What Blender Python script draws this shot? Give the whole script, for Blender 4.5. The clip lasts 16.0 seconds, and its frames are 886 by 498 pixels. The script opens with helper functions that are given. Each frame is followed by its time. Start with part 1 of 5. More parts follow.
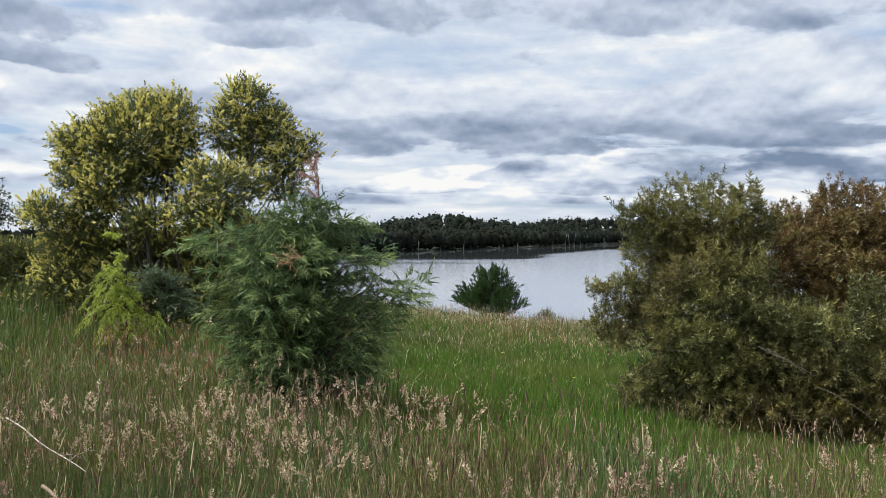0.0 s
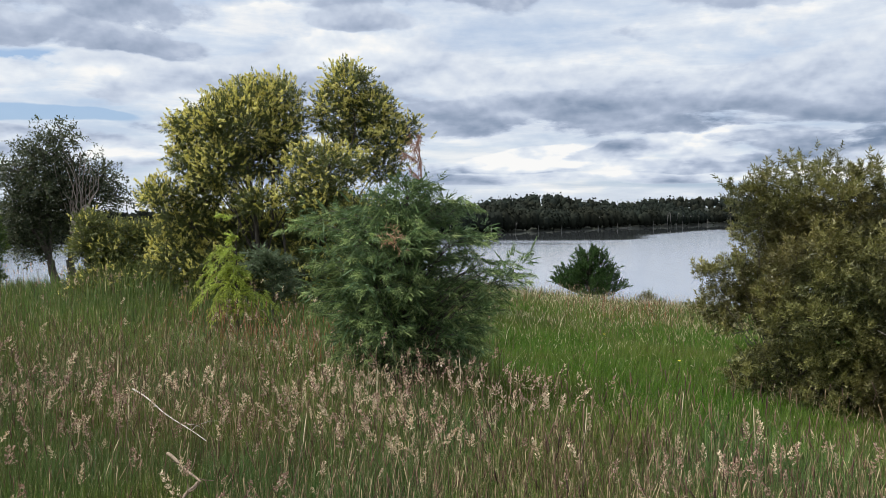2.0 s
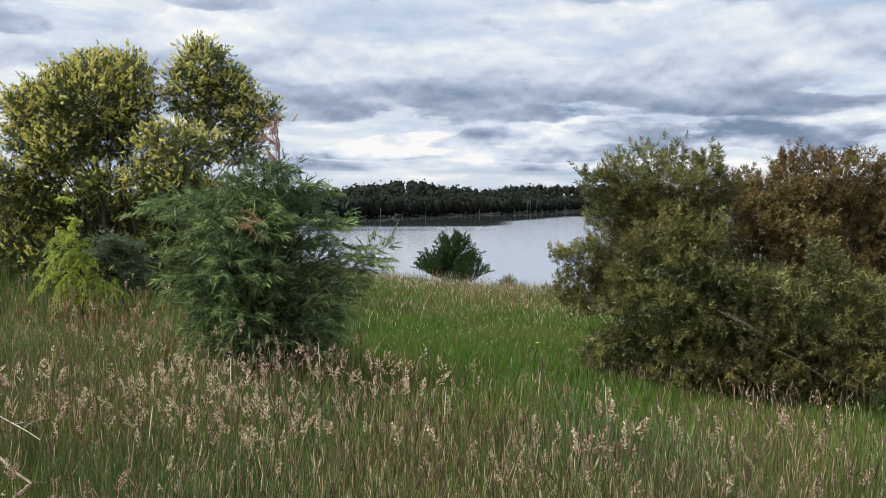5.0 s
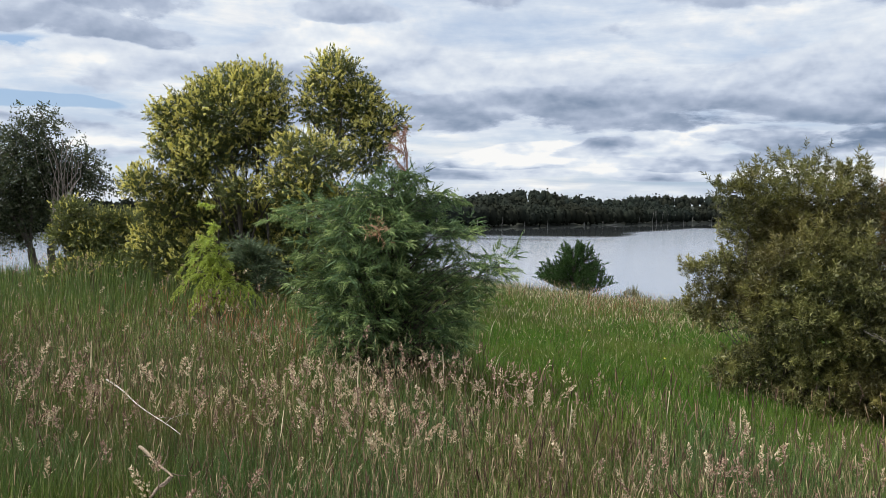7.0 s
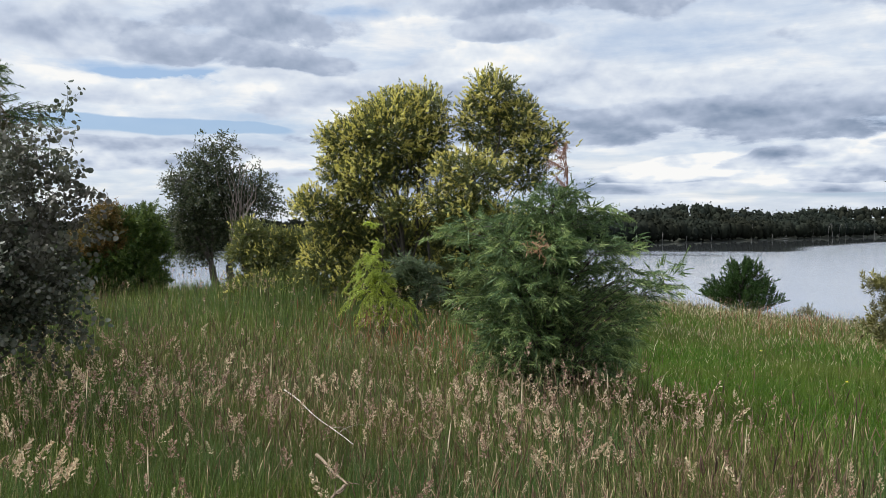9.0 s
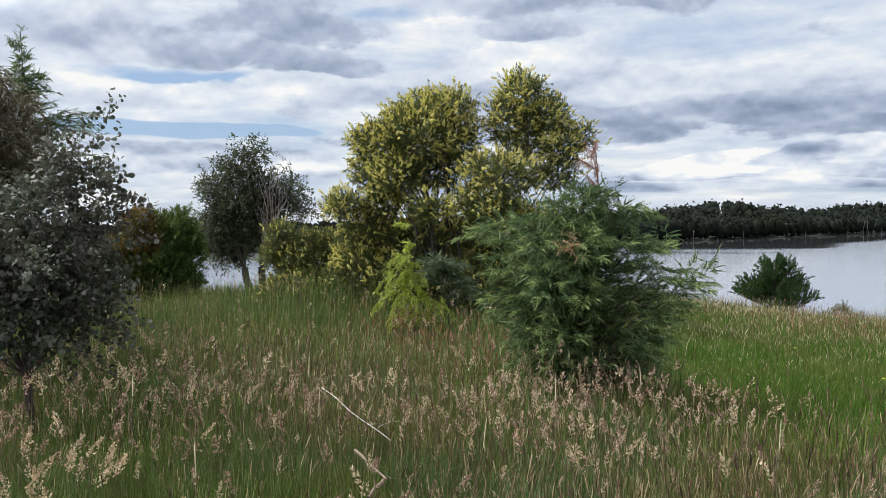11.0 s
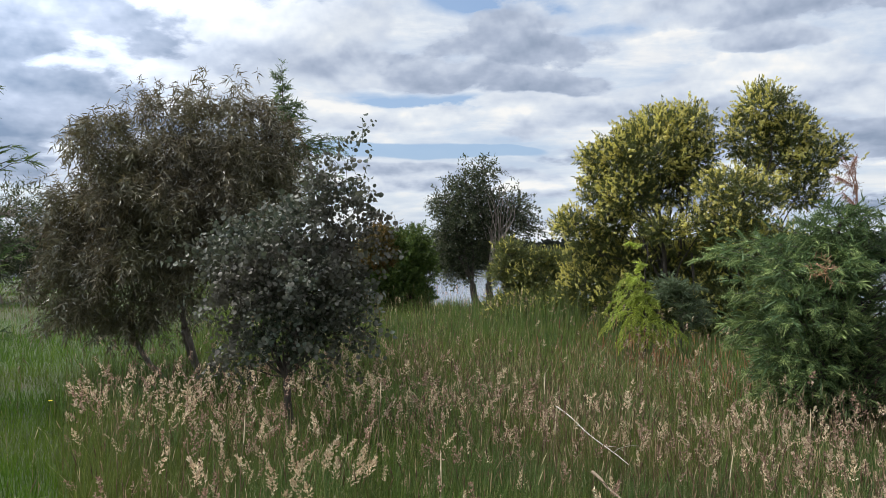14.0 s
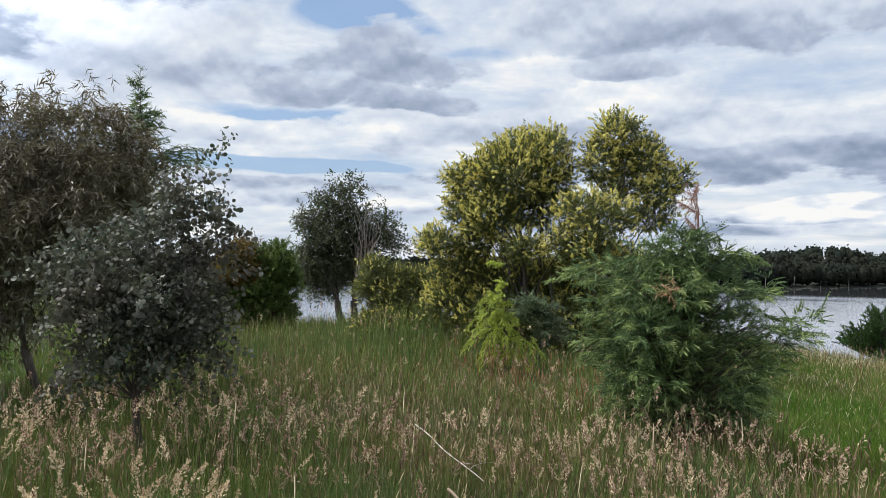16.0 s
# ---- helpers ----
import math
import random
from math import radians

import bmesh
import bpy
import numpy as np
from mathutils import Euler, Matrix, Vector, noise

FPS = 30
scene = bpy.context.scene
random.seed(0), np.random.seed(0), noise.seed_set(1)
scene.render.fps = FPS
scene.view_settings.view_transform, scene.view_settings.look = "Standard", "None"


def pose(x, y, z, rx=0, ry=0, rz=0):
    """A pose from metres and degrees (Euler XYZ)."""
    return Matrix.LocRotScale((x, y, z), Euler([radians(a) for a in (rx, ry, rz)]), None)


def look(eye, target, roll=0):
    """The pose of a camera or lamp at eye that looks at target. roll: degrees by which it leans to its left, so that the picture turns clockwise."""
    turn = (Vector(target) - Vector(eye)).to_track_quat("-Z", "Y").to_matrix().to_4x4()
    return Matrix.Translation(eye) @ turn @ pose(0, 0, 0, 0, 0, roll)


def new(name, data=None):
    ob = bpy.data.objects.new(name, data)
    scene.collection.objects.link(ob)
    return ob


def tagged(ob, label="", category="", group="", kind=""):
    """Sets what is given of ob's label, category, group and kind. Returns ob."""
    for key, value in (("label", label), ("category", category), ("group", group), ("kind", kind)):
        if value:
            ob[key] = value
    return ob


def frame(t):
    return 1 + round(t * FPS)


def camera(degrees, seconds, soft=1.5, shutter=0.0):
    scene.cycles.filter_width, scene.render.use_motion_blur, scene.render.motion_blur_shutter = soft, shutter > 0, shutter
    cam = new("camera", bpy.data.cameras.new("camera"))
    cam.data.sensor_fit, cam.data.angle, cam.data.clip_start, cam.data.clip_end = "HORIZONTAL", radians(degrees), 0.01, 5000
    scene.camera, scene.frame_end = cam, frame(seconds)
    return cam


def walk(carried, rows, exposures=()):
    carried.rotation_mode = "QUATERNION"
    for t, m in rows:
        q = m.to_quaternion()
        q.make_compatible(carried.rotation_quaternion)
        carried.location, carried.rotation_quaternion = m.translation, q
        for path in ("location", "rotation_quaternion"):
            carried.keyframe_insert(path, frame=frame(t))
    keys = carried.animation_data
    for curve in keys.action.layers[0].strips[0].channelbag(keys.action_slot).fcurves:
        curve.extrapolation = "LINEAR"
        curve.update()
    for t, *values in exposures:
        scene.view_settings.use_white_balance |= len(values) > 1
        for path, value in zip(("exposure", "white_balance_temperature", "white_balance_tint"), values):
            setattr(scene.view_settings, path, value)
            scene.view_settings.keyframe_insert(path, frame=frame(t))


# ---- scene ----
def aim(x, y, z, yaw, pitch, roll):
    return pose(x, y, z, 90 + pitch, 0, yaw) @ pose(0, 0, 0, 0, 0, roll)


cam = camera(56.2, 16.0, 0.7)
PATH = [
    (0, aim(0.000, 0.000, 1.600, 0.00, -1.00, -0.00)),
    (0.5, aim(-0.017, -0.011, 1.599, 2.95, -1.14, 0.41)),
    (1, aim(-0.034, -0.016, 1.604, 5.40, -1.38, 0.09)),
    (1.5, aim(-0.037, -0.020, 1.600, 6.56, -1.89, -0.39)),
    (2, aim(-0.040, -0.018, 1.597, 6.71, -2.32, -0.20)),
    (2.5, aim(-0.033, -0.030, 1.596, 6.64, -2.37, 0.28)),
    (3, aim(-0.038, -0.030, 1.596, 5.84, -2.40, 0.58)),
    (3.5, aim(-0.028, -0.036, 1.592, 2.98, -2.29, 0.92)),
    (3.7, aim(-0.026, -0.031, 1.593, 1.22, -2.29, 0.95)),
    (4.1, aim(-0.021, -0.013, 1.591, -1.07, -2.42, 0.84)),
    (4.5, aim(-0.016, 0.018, 1.586, -2.36, -2.75, 0.52)),
    (4.9, aim(-0.012, 0.055, 1.579, -2.68, -3.17, 0.16)),
    (5.3, aim(-0.010, 0.086, 1.573, -2.11, -3.55, -0.10)),
    (5.8, aim(-0.012, 0.103, 1.571, -0.19, -3.78, -0.06)),
    (6, aim(-0.016, 0.103, 1.573, 1.08, -3.81, 0.11)),
    (6.5, aim(-0.034, 0.112, 1.575, 3.61, -3.48, 0.46)),
    (7, aim(-0.045, 0.091, 1.580, 5.73, -2.71, 0.75)),
    (7.5, aim(-0.063, 0.074, 1.586, 9.25, -2.02, 0.51)),
    (8, aim(-0.074, 0.067, 1.584, 12.82, -1.46, 0.08)),
    (8.5, aim(-0.080, 0.059, 1.586, 15.27, -1.39, 0.06)),
    (8.7, aim(-0.080, 0.059, 1.585, 15.91, -1.50, 0.07)),
    (9.2, aim(-0.081, 0.045, 1.582, 16.64, -1.72, -0.01)),
    (9.7, aim(-0.081, 0.012, 1.579, 16.68, -1.92, -0.21)),
    (10.2, aim(-0.081, -0.021, 1.578, 16.72, -1.99, -0.43)),
    (10.8, aim(-0.082, -0.036, 1.580, 17.70, -1.79, -0.56)),
    (11, aim(-0.083, -0.033, 1.582, 18.47, -1.62, -0.56)),
    (11.5, aim(-0.106, -0.043, 1.582, 21.69, -1.19, -0.24)),
    (12, aim(-0.128, -0.055, 1.583, 25.89, -1.37, 0.11)),
    (12.5, aim(-0.136, -0.076, 1.583, 29.54, -0.91, 0.34)),
    (13, aim(-0.142, -0.090, 1.586, 32.10, -0.08, 0.54)),
    (13.5, aim(-0.148, -0.089, 1.585, 33.51, -0.18, 0.41)),
    (14, aim(-0.156, -0.090, 1.583, 33.78, -0.29, 0.20)),
    (14.5, aim(-0.149, -0.088, 1.590, 32.26, 0.29, 0.43)),
    (15, aim(-0.143, -0.084, 1.595, 29.53, 1.09, 1.16)),
    (15.5, aim(-0.132, -0.077, 1.592, 26.86, 1.12, 1.35)),
    (16, aim(-0.122, -0.077, 1.596, 24.63, 0.94, 0.98)),
]
walk(cam, PATH)

# ---- world, sun ----
LAKE = -5.0
SUN_AZ, SUN_EL = 105.0, 54.0      # degrees to the left of +y, degrees up
SKY = 1.0
# cloud banks from the far ones to the near ones: degrees to the left, degrees up, half width, half height, brightness, how much darker beneath
FAR_BANKS = [(-4, 2.6, 34, 0.5, 0.60, 0.10), (-10, 3.3, 16, 0.55, 0.36, 0.10), (20, 3.2, 18, 0.8, 0.58, 0.12), (-1.5, 3.9, 5.0, 1.1, 0.80, 0.2), (-5.8, 4.2, 3.2, 1.0, 0.46, 0.08),
             (-10.5, 4.7, 4.2, 1.5, 0.86, 0.22), (-17, 4.6, 5.0, 1.5, 0.44, 0.2), (-24, 4.6, 7.5, 1.5, 0.26, 0.08), (-27, 5.9, 6.0, 0.8, 0.76, 0.2), (40, 4.6, 14, 1.1, 0.64, 0.14), (60, 6, 9, 2.0, 0.80, 0.15)]
NEAR_BANKS = [(3, 8.8, 30, 3.2, 0.58, 0.26), (3, 7.5, 13, 1.3, 0.36, 0.06), (-19, 8.8, 15, 3.4, 0.55, 0.24), (-20, 6.6, 13, 1.0, 0.32, 0.10), (30.5, 11.6, 8.0, 1.5, 0.38, 0.12), (26, 9.3, 9, 1.2, 0.68, 0.2),
              (27, 13.6, 8, 1.5, 0.40, 0.12), (11, 15.8, 14, 2.2, 0.56, 0.18), (-18, 15.4, 17, 2.5, 0.52, 0.12), (47, 13, 10, 4.0, 0.66, 0.2), (42, 8.4, 8, 1.2, 0.70, 0.2), (63, 11.5, 13, 6.5, 0.20, 0.06),
              (52, 17.5, 12, 1.8, 0.36, 0.10), (-6, 11.9, 2.4, 0.8, 0.46, 0.1), (12.5, 12.9, 3.6, 0.8, 0.46, 0.1)]
# openings of blue between them: degrees to the left, degrees up, half width, half height, depth
BLUE = [(35, 6.4, 10, 0.6, 1.5), (30, 16.4, 7, 1.8, 1.2), (36, 9.6, 6, 0.9, 0.8), (20, 14.5, 4, 0.7, 0.5), (27, 7.0, 5, 1.0, 0.35), (-14, 2.0, 16, 0.3, 0.4), (-33, 10, 8, 3, 0.4)]

world = bpy.data.worlds.new("world")
scene.world = world
world.use_nodes = True


class Nodes:
    """Short hand for building a node tree."""

    def __init__(self, tree):
        self.tree = tree
        tree.nodes.clear()

    def add(self, kind, props=None, **inputs):
        n = self.tree.nodes.new(kind)
        for k, v in (props or {}).items():
            setattr(n, k, v)
        for k, v in inputs.items():
            key = int(k[1:]) if k[0] == "i" and k[1:].isdigit() else k.replace("_", " ")
            self.put(n.inputs[key], v)
        return n

    def put(self, socket, v):
        if isinstance(v, bpy.types.NodeSocket):
            self.tree.links.new(v, socket)
        else:
            socket.default_value = v

    def math(self, op, a, b=0.0, clamp=False):
        n = self.add("ShaderNodeMath", {"operation": op, "use_clamp": clamp}, i0=a, i1=b)
        return n.outputs[0]

    def ramp(self, fac, stops, mode="LINEAR"):
        n = self.add("ShaderNodeValToRGB", None, Fac=fac)
        r = n.color_ramp
        r.interpolation = mode
        while len(r.elements) < len(stops):
            r.elements.new(0.5)
        for e, (p, c) in zip(r.elements, stops):
            e.position = p
            e.color = (*c, 1) if isinstance(c, tuple) else (c, c, c, 1)
        return n.outputs["Color"]

    def mix(self, fac, a, b, blend="MIX"):
        n = self.add("ShaderNodeMix", {"data_type": "RGBA", "blend_type": blend})
        self.put(n.inputs[0], fac)
        for s, v in ((n.inputs[6], a), (n.inputs[7], b)):
            self.put(s, (*v, 1) if isinstance(v, tuple) else v)
        return n.outputs[2]

    def noise(self, vec, scale, detail=4.0, rough=0.5, distortion=0.0):
        n = self.add("ShaderNodeTexNoise", None, Vector=vec, Scale=scale, Detail=detail, Roughness=rough, Distortion=distortion)
        return n.outputs["Fac"]


def build_sky():
    n = Nodes(world.node_tree)
    sky = n.add("ShaderNodeTexSky", {"sky_type": "NISHITA", "sun_disc": False, "sun_elevation": radians(SUN_EL),
                                     "sun_rotation": radians(-SUN_AZ)})
    d = n.add("ShaderNodeTexCoord").outputs["Generated"]
    sep = n.add("ShaderNodeSeparateXYZ", None, Vector=d)
    up = n.math("MAXIMUM", sep.outputs[2], 0.0)
    az = n.math("ARCTAN2", n.math("MULTIPLY", sep.outputs[0], -1.0), sep.outputs[1])

    el = n.math("MULTIPLY", n.math("ARCSINE", sep.outputs[2]), 57.296)
    left = n.math("MULTIPLY", az, 57.296)

    def deck(raise_by, flat=0.75):
        v = n.math("LOGARITHM", n.math("ADD", up, 0.13 + raise_by), 2.718)
        return n.add("ShaderNodeCombineXYZ", None, X=az, Y=n.math("MULTIPLY", v, flat), Z=0.37).outputs[0]

    # billows: the same cloud mass taken a little higher gives light tops and grey undersides
    billow = n.math("SUBTRACT", n.noise(deck(0.0, 0.7), 5.0, 6.0, 0.48, 0.1), n.noise(deck(0.016, 0.7), 5.0, 6.0, 0.48, 0.1))
    heap = n.math("SUBTRACT", n.noise(deck(0.0, 0.4), 15.0, 4.0, 0.45, 0.1), n.noise(deck(0.008, 0.4), 15.0, 4.0, 0.45, 0.1))
    relief = n.math("ADD", n.math("MULTIPLY", billow, 1.5), n.math("MULTIPLY", heap, 1.1))
    edge = n.math("SUBTRACT", n.noise(deck(0.0, 0.8), 6.0, 8.0, 0.55, 0.15), 0.5)
    streak = n.math("SUBTRACT", n.noise(deck(0.0, 1.6), 5.0, 8.0, 0.6, 0.3), 0.5)

    # the banks drift apart and fray: where one looks is shifted unevenly
    left = n.math("ADD", left, n.math("MULTIPLY", n.math("SUBTRACT", n.noise(deck(0.0, 1.0), 3.1, 3.0, 0.5), 0.5), 16.0))
    el = n.math("ADD", el, n.math("MULTIPLY", n.math("SUBTRACT", n.noise(deck(0.4, 1.0), 4.3, 5.0, 0.5), 0.5), n.math("ADD", n.math("MULTIPLY", el, 0.30), 0.6)))

    def bank(a, e, w, h):
        """How deep inside a bank one looks (1 in its middle, 0 at its rim), and how high in it."""
        u = n.math("DIVIDE", n.math("SUBTRACT", left, a), w)
        v = n.math("DIVIDE", n.math("SUBTRACT", el, e), h)
        return n.math("SUBTRACT", 1.0, n.math("ADD", n.math("MULTIPLY", u, u), n.math("MULTIPLY", v, v))), v

    # a thin bright veil, streaked, with openings of blue
    tone = n.math("ADD", n.math("MULTIPLY", streak, 0.5), 0.85)
    tone = n.math("ADD", tone, n.math("MULTIPLY", relief, 0.8))
    clear = n.math("MULTIPLY", n.math("SUBTRACT", 0.20, streak), 1.2)
    for a, e, w, h, depth in BLUE:
        d_in, v = bank(a, e, w, h)
        clear = n.math("ADD", clear, n.math("MULTIPLY", n.math("MAXIMUM", d_in, 0.0), depth))
    for a, e, w, h, bright, under, lumpy in [(*b, 1.8) for b in FAR_BANKS] + [(*b, 1.2) for b in NEAR_BANKS]:
        d_in, v = bank(a, e, w, h)
        mask = n.math("ADD", n.math("MULTIPLY", n.math("MAXIMUM", d_in, -1.5), 0.5), n.math("MULTIPLY", edge, 2.3))
        mask = n.ramp(mask, [(0.0, 0.0), (0.16, 0.8), (0.4, 1.0)])
        own = n.math("ADD", n.math("MULTIPLY", n.math("MAXIMUM", n.math("MINIMUM", v, 1.0), -1.0), under), bright)
        own = n.math("ADD", own, n.math("ADD", n.math("MULTIPLY", relief, lumpy), n.math("MULTIPLY", streak, 0.35)))
        tone = n.mix(mask, tone, own)
        clear = n.math("MULTIPLY", clear, n.math("SUBTRACT", 1.0, mask))
    cloud = n.ramp(tone, [(0.0, (0.20, 0.27, 0.39)), (0.2, (0.30, 0.37, 0.495)), (0.42, (0.43, 0.50, 0.635)), (0.62, (0.60, 0.67, 0.79)), (0.88, (0.80, 0.85, 0.91)), (1.0, (0.95, 0.95, 0.94))])
    blue = n.mix(1.0, sky.outputs[0], (0.10, 0.10, 0.10), "MULTIPLY")
    blue = n.mix(0.45, blue, (0.34, 0.56, 0.95))
    both = n.mix(n.ramp(clear, [(0.05, 0.0), (0.75, 0.9)]), cloud, blue)
    low = n.ramp(up, [(0.0, 0.5), (0.04, 0.0)])
    both = n.mix(low, both, (0.72, 0.77, 0.84))
    # thinner, brighter cloud round the veiled sun
    a, e = radians(SUN_AZ), radians(SUN_EL)
    dot = n.add("ShaderNodeVectorMath", {"operation": "DOT_PRODUCT"}, i0=d, i1=(-math.sin(a) * math.cos(e), math.cos(a) * math.cos(e), math.sin(e)))
    glow = n.ramp(dot.outputs["Value"], [(0.45, 1.0), (1.0, 3.6)])
    both = n.mix(1.0, both, glow, "MULTIPLY")
    bg = n.add("ShaderNodeBackground", None, Color=both, Strength=SKY)
    n.add("ShaderNodeOutputWorld", None, Surface=bg.outputs[0])


build_sky()

sun = new("sun", bpy.data.lights.new("sun", "SUN"))
sun.data.energy = 4.4
sun.data.angle = radians(4)
sun.data.color = (1.0, 0.97, 0.91)
sa, se = radians(SUN_AZ), radians(SUN_EL)
sun.matrix_world = look((-60 * math.sin(sa) * math.cos(se), 60 * math.cos(sa) * math.cos(se), 60 * math.sin(se)), (0, 0, 0))


# ---- materials ----
def material(name):
    m = bpy.data.materials.new(name)
    m.use_nodes = True
    return m, Nodes(m.node_tree)


def leafy(name, colours, through_colour, gloss=0.45, share=0.3, patch=None, patch_scale=0.8, spec=0.35, patch2=None):
    """Foliage: each leaf takes its own tint from the colours; light comes through it; patch tints larger areas."""
    m, n = material(name)
    rnd = n.add("ShaderNodeNewGeometry").outputs["Random Per Island"]
    stops = [c if isinstance(c[1], tuple) else ((i + 0.5) / len(colours), c) for i, c in enumerate(colours)]
    col = n.ramp(rnd, stops)
    pos = n.add("ShaderNodeTexCoord").outputs["Object"]
    big = n.noise(pos, patch_scale, 3.0)
    if patch:
        col = n.mix(n.ramp(big, [(0.42, 0.0), (0.62, 1.0)]), col, n.mix(0.75, col, patch))
    if patch2:
        other = n.noise(n.add("ShaderNodeMapping", None, Vector=pos, Location=(7.3, 2.1, 0.0)).outputs[0], patch_scale * 1.7, 3.0)
        col = n.mix(n.ramp(other, [(0.45, 0.0), (0.62, 1.0)]), col, n.mix(0.6, col, patch2))
    tuft = n.noise(pos, 4.5, 2.0)
    col = n.mix(1.0, col, n.ramp(tuft, [(0.3, 0.72), (0.7, 1.35)]), "MULTIPLY")
    fine = n.noise(pos, 60.0, 2.0)
    col = n.mix(0.5, col, n.mix(1.0, col, n.ramp(fine, [(0.3, 0.55), (0.7, 1.35)]), "MULTIPLY"))
    b = n.add("ShaderNodeBsdfPrincipled", None, Base_Color=col, Roughness=gloss)
    b.inputs["Specular IOR Level"].default_value = spec
    tr = n.add("ShaderNodeBsdfTranslucent", None, Color=n.mix(0.6, col, through_colour))
    mx = n.add("ShaderNodeMixShader", None, Fac=share, i1=b.outputs[0], i2=tr.outputs[0])
    n.add("ShaderNodeOutputMaterial", None, Surface=mx.outputs[0])
    return m


def bark(name, dark, light, scale=14.0):
    m, n = material(name)
    pos = n.add("ShaderNodeTexCoord").outputs["Object"]
    st = n.add("ShaderNodeMapping", None, Vector=pos, Scale=(1, 1, 0.25)).outputs[0]
    f = n.noise(st, scale, 6.0, 0.65)
    col = n.mix(n.ramp(f, [(0.35, 0.0), (0.65, 1.0)]), dark, light)
    b = n.add("ShaderNodeBsdfPrincipled", None, Base_Color=col, Roughness=0.85)
    bump = n.add("ShaderNodeBump", None, Height=f, Strength=0.6, Distance=0.01)
    n.put(b.inputs["Normal"], bump.outputs[0])
    n.add("ShaderNodeOutputMaterial", None, Surface=b.outputs[0])
    return m


def ground_material():
    m, n = material("meadow soil")
    pos = n.add("ShaderNodeNewGeometry").outputs["Position"]
    big, mid, fine = n.noise(pos, 0.25, 3.0), n.noise(pos, 1.6, 5.0, 0.6), n.noise(pos, 28.0, 6.0, 0.7)
    col = n.mix(n.ramp(mid, [(0.35, 0.0), (0.65, 1.0)]), (0.035, 0.050, 0.014), (0.070, 0.062, 0.026))
    col = n.mix(n.ramp(big, [(0.45, 0.0), (0.6, 1.0)]), col, (0.05, 0.075, 0.018))
    far = n.add("ShaderNodeVectorMath", {"operation": "LENGTH"}, i0=pos).outputs["Value"]
    col = n.mix(n.ramp(n.math("DIVIDE", far, 400.0), [(0.3, 0.0), (0.45, 1.0)]), col, (0.022, 0.026, 0.014))   # darker ground far off, under the far woods
    col = n.mix(1.0, col, n.ramp(fine, [(0.3, 0.5), (0.7, 1.4)]), "MULTIPLY")
    b = n.add("ShaderNodeBsdfPrincipled", None, Base_Color=col, Roughness=0.95)
    bump = n.add("ShaderNodeBump", None, Height=fine, Strength=0.8, Distance=0.05)
    n.put(b.inputs["Normal"], bump.outputs[0])
    n.add("ShaderNodeOutputMaterial", None, Surface=b.outputs[0])
    return m


def water_material():
    m, n = material("lake water")
    pos = n.add("ShaderNodeNewGeometry").outputs["Position"]
    rip = n.noise(pos, 1.2, 4.0, 0.6)
    gust = n.noise(n.add("ShaderNodeMapping", None, Vector=pos, Scale=(0.3, 1, 1)).outputs[0], 0.02, 4.0, 0.6)
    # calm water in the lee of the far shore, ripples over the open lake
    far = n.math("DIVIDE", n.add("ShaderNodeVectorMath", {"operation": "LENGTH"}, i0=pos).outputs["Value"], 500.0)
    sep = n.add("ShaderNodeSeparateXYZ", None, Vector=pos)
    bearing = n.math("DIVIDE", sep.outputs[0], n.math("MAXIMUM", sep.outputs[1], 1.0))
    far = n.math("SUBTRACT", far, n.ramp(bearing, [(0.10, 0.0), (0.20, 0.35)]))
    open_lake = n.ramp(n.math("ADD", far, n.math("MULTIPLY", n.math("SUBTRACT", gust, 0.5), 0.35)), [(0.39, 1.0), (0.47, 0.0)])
    rough = n.math("ADD", n.math("MULTIPLY", open_lake, 0.11), 0.03)
    # base colour carries reflection too: dark shore in the calm, pale sky elsewhere
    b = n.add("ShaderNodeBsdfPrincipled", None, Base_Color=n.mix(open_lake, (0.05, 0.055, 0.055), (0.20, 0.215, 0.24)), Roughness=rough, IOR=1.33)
    bump = n.add("ShaderNodeBump", None, Height=rip, Strength=n.math("MULTIPLY", open_lake, n.math("MULTIPLY", gust, 0.2)), Distance=0.12)
    n.put(b.inputs["Normal"], bump.outputs[0])
    n.add("ShaderNodeOutputMaterial", None, Surface=b.outputs[0])
    return m


SOIL, WATER = ground_material(), water_material()
BARK_DARK = bark("dark bark", (0.035, 0.027, 0.022), (0.10, 0.08, 0.065))
BARK_PALE = bark("pale gum bark", (0.16, 0.12, 0.10), (0.36, 0.30, 0.26))
BARK_MID = bark("grey brown gum bark", (0.06, 0.048, 0.04), (0.19, 0.155, 0.13))
BARK_GREY = bark("weathered grey wood", (0.17, 0.16, 0.15), (0.36, 0.34, 0.31), 20.0)
BARK_RED = bark("dry reddish twigs", (0.20, 0.09, 0.06), (0.36, 0.20, 0.14), 20.0)


# ---- mesh helpers ----
rng = np.random.default_rng(7)


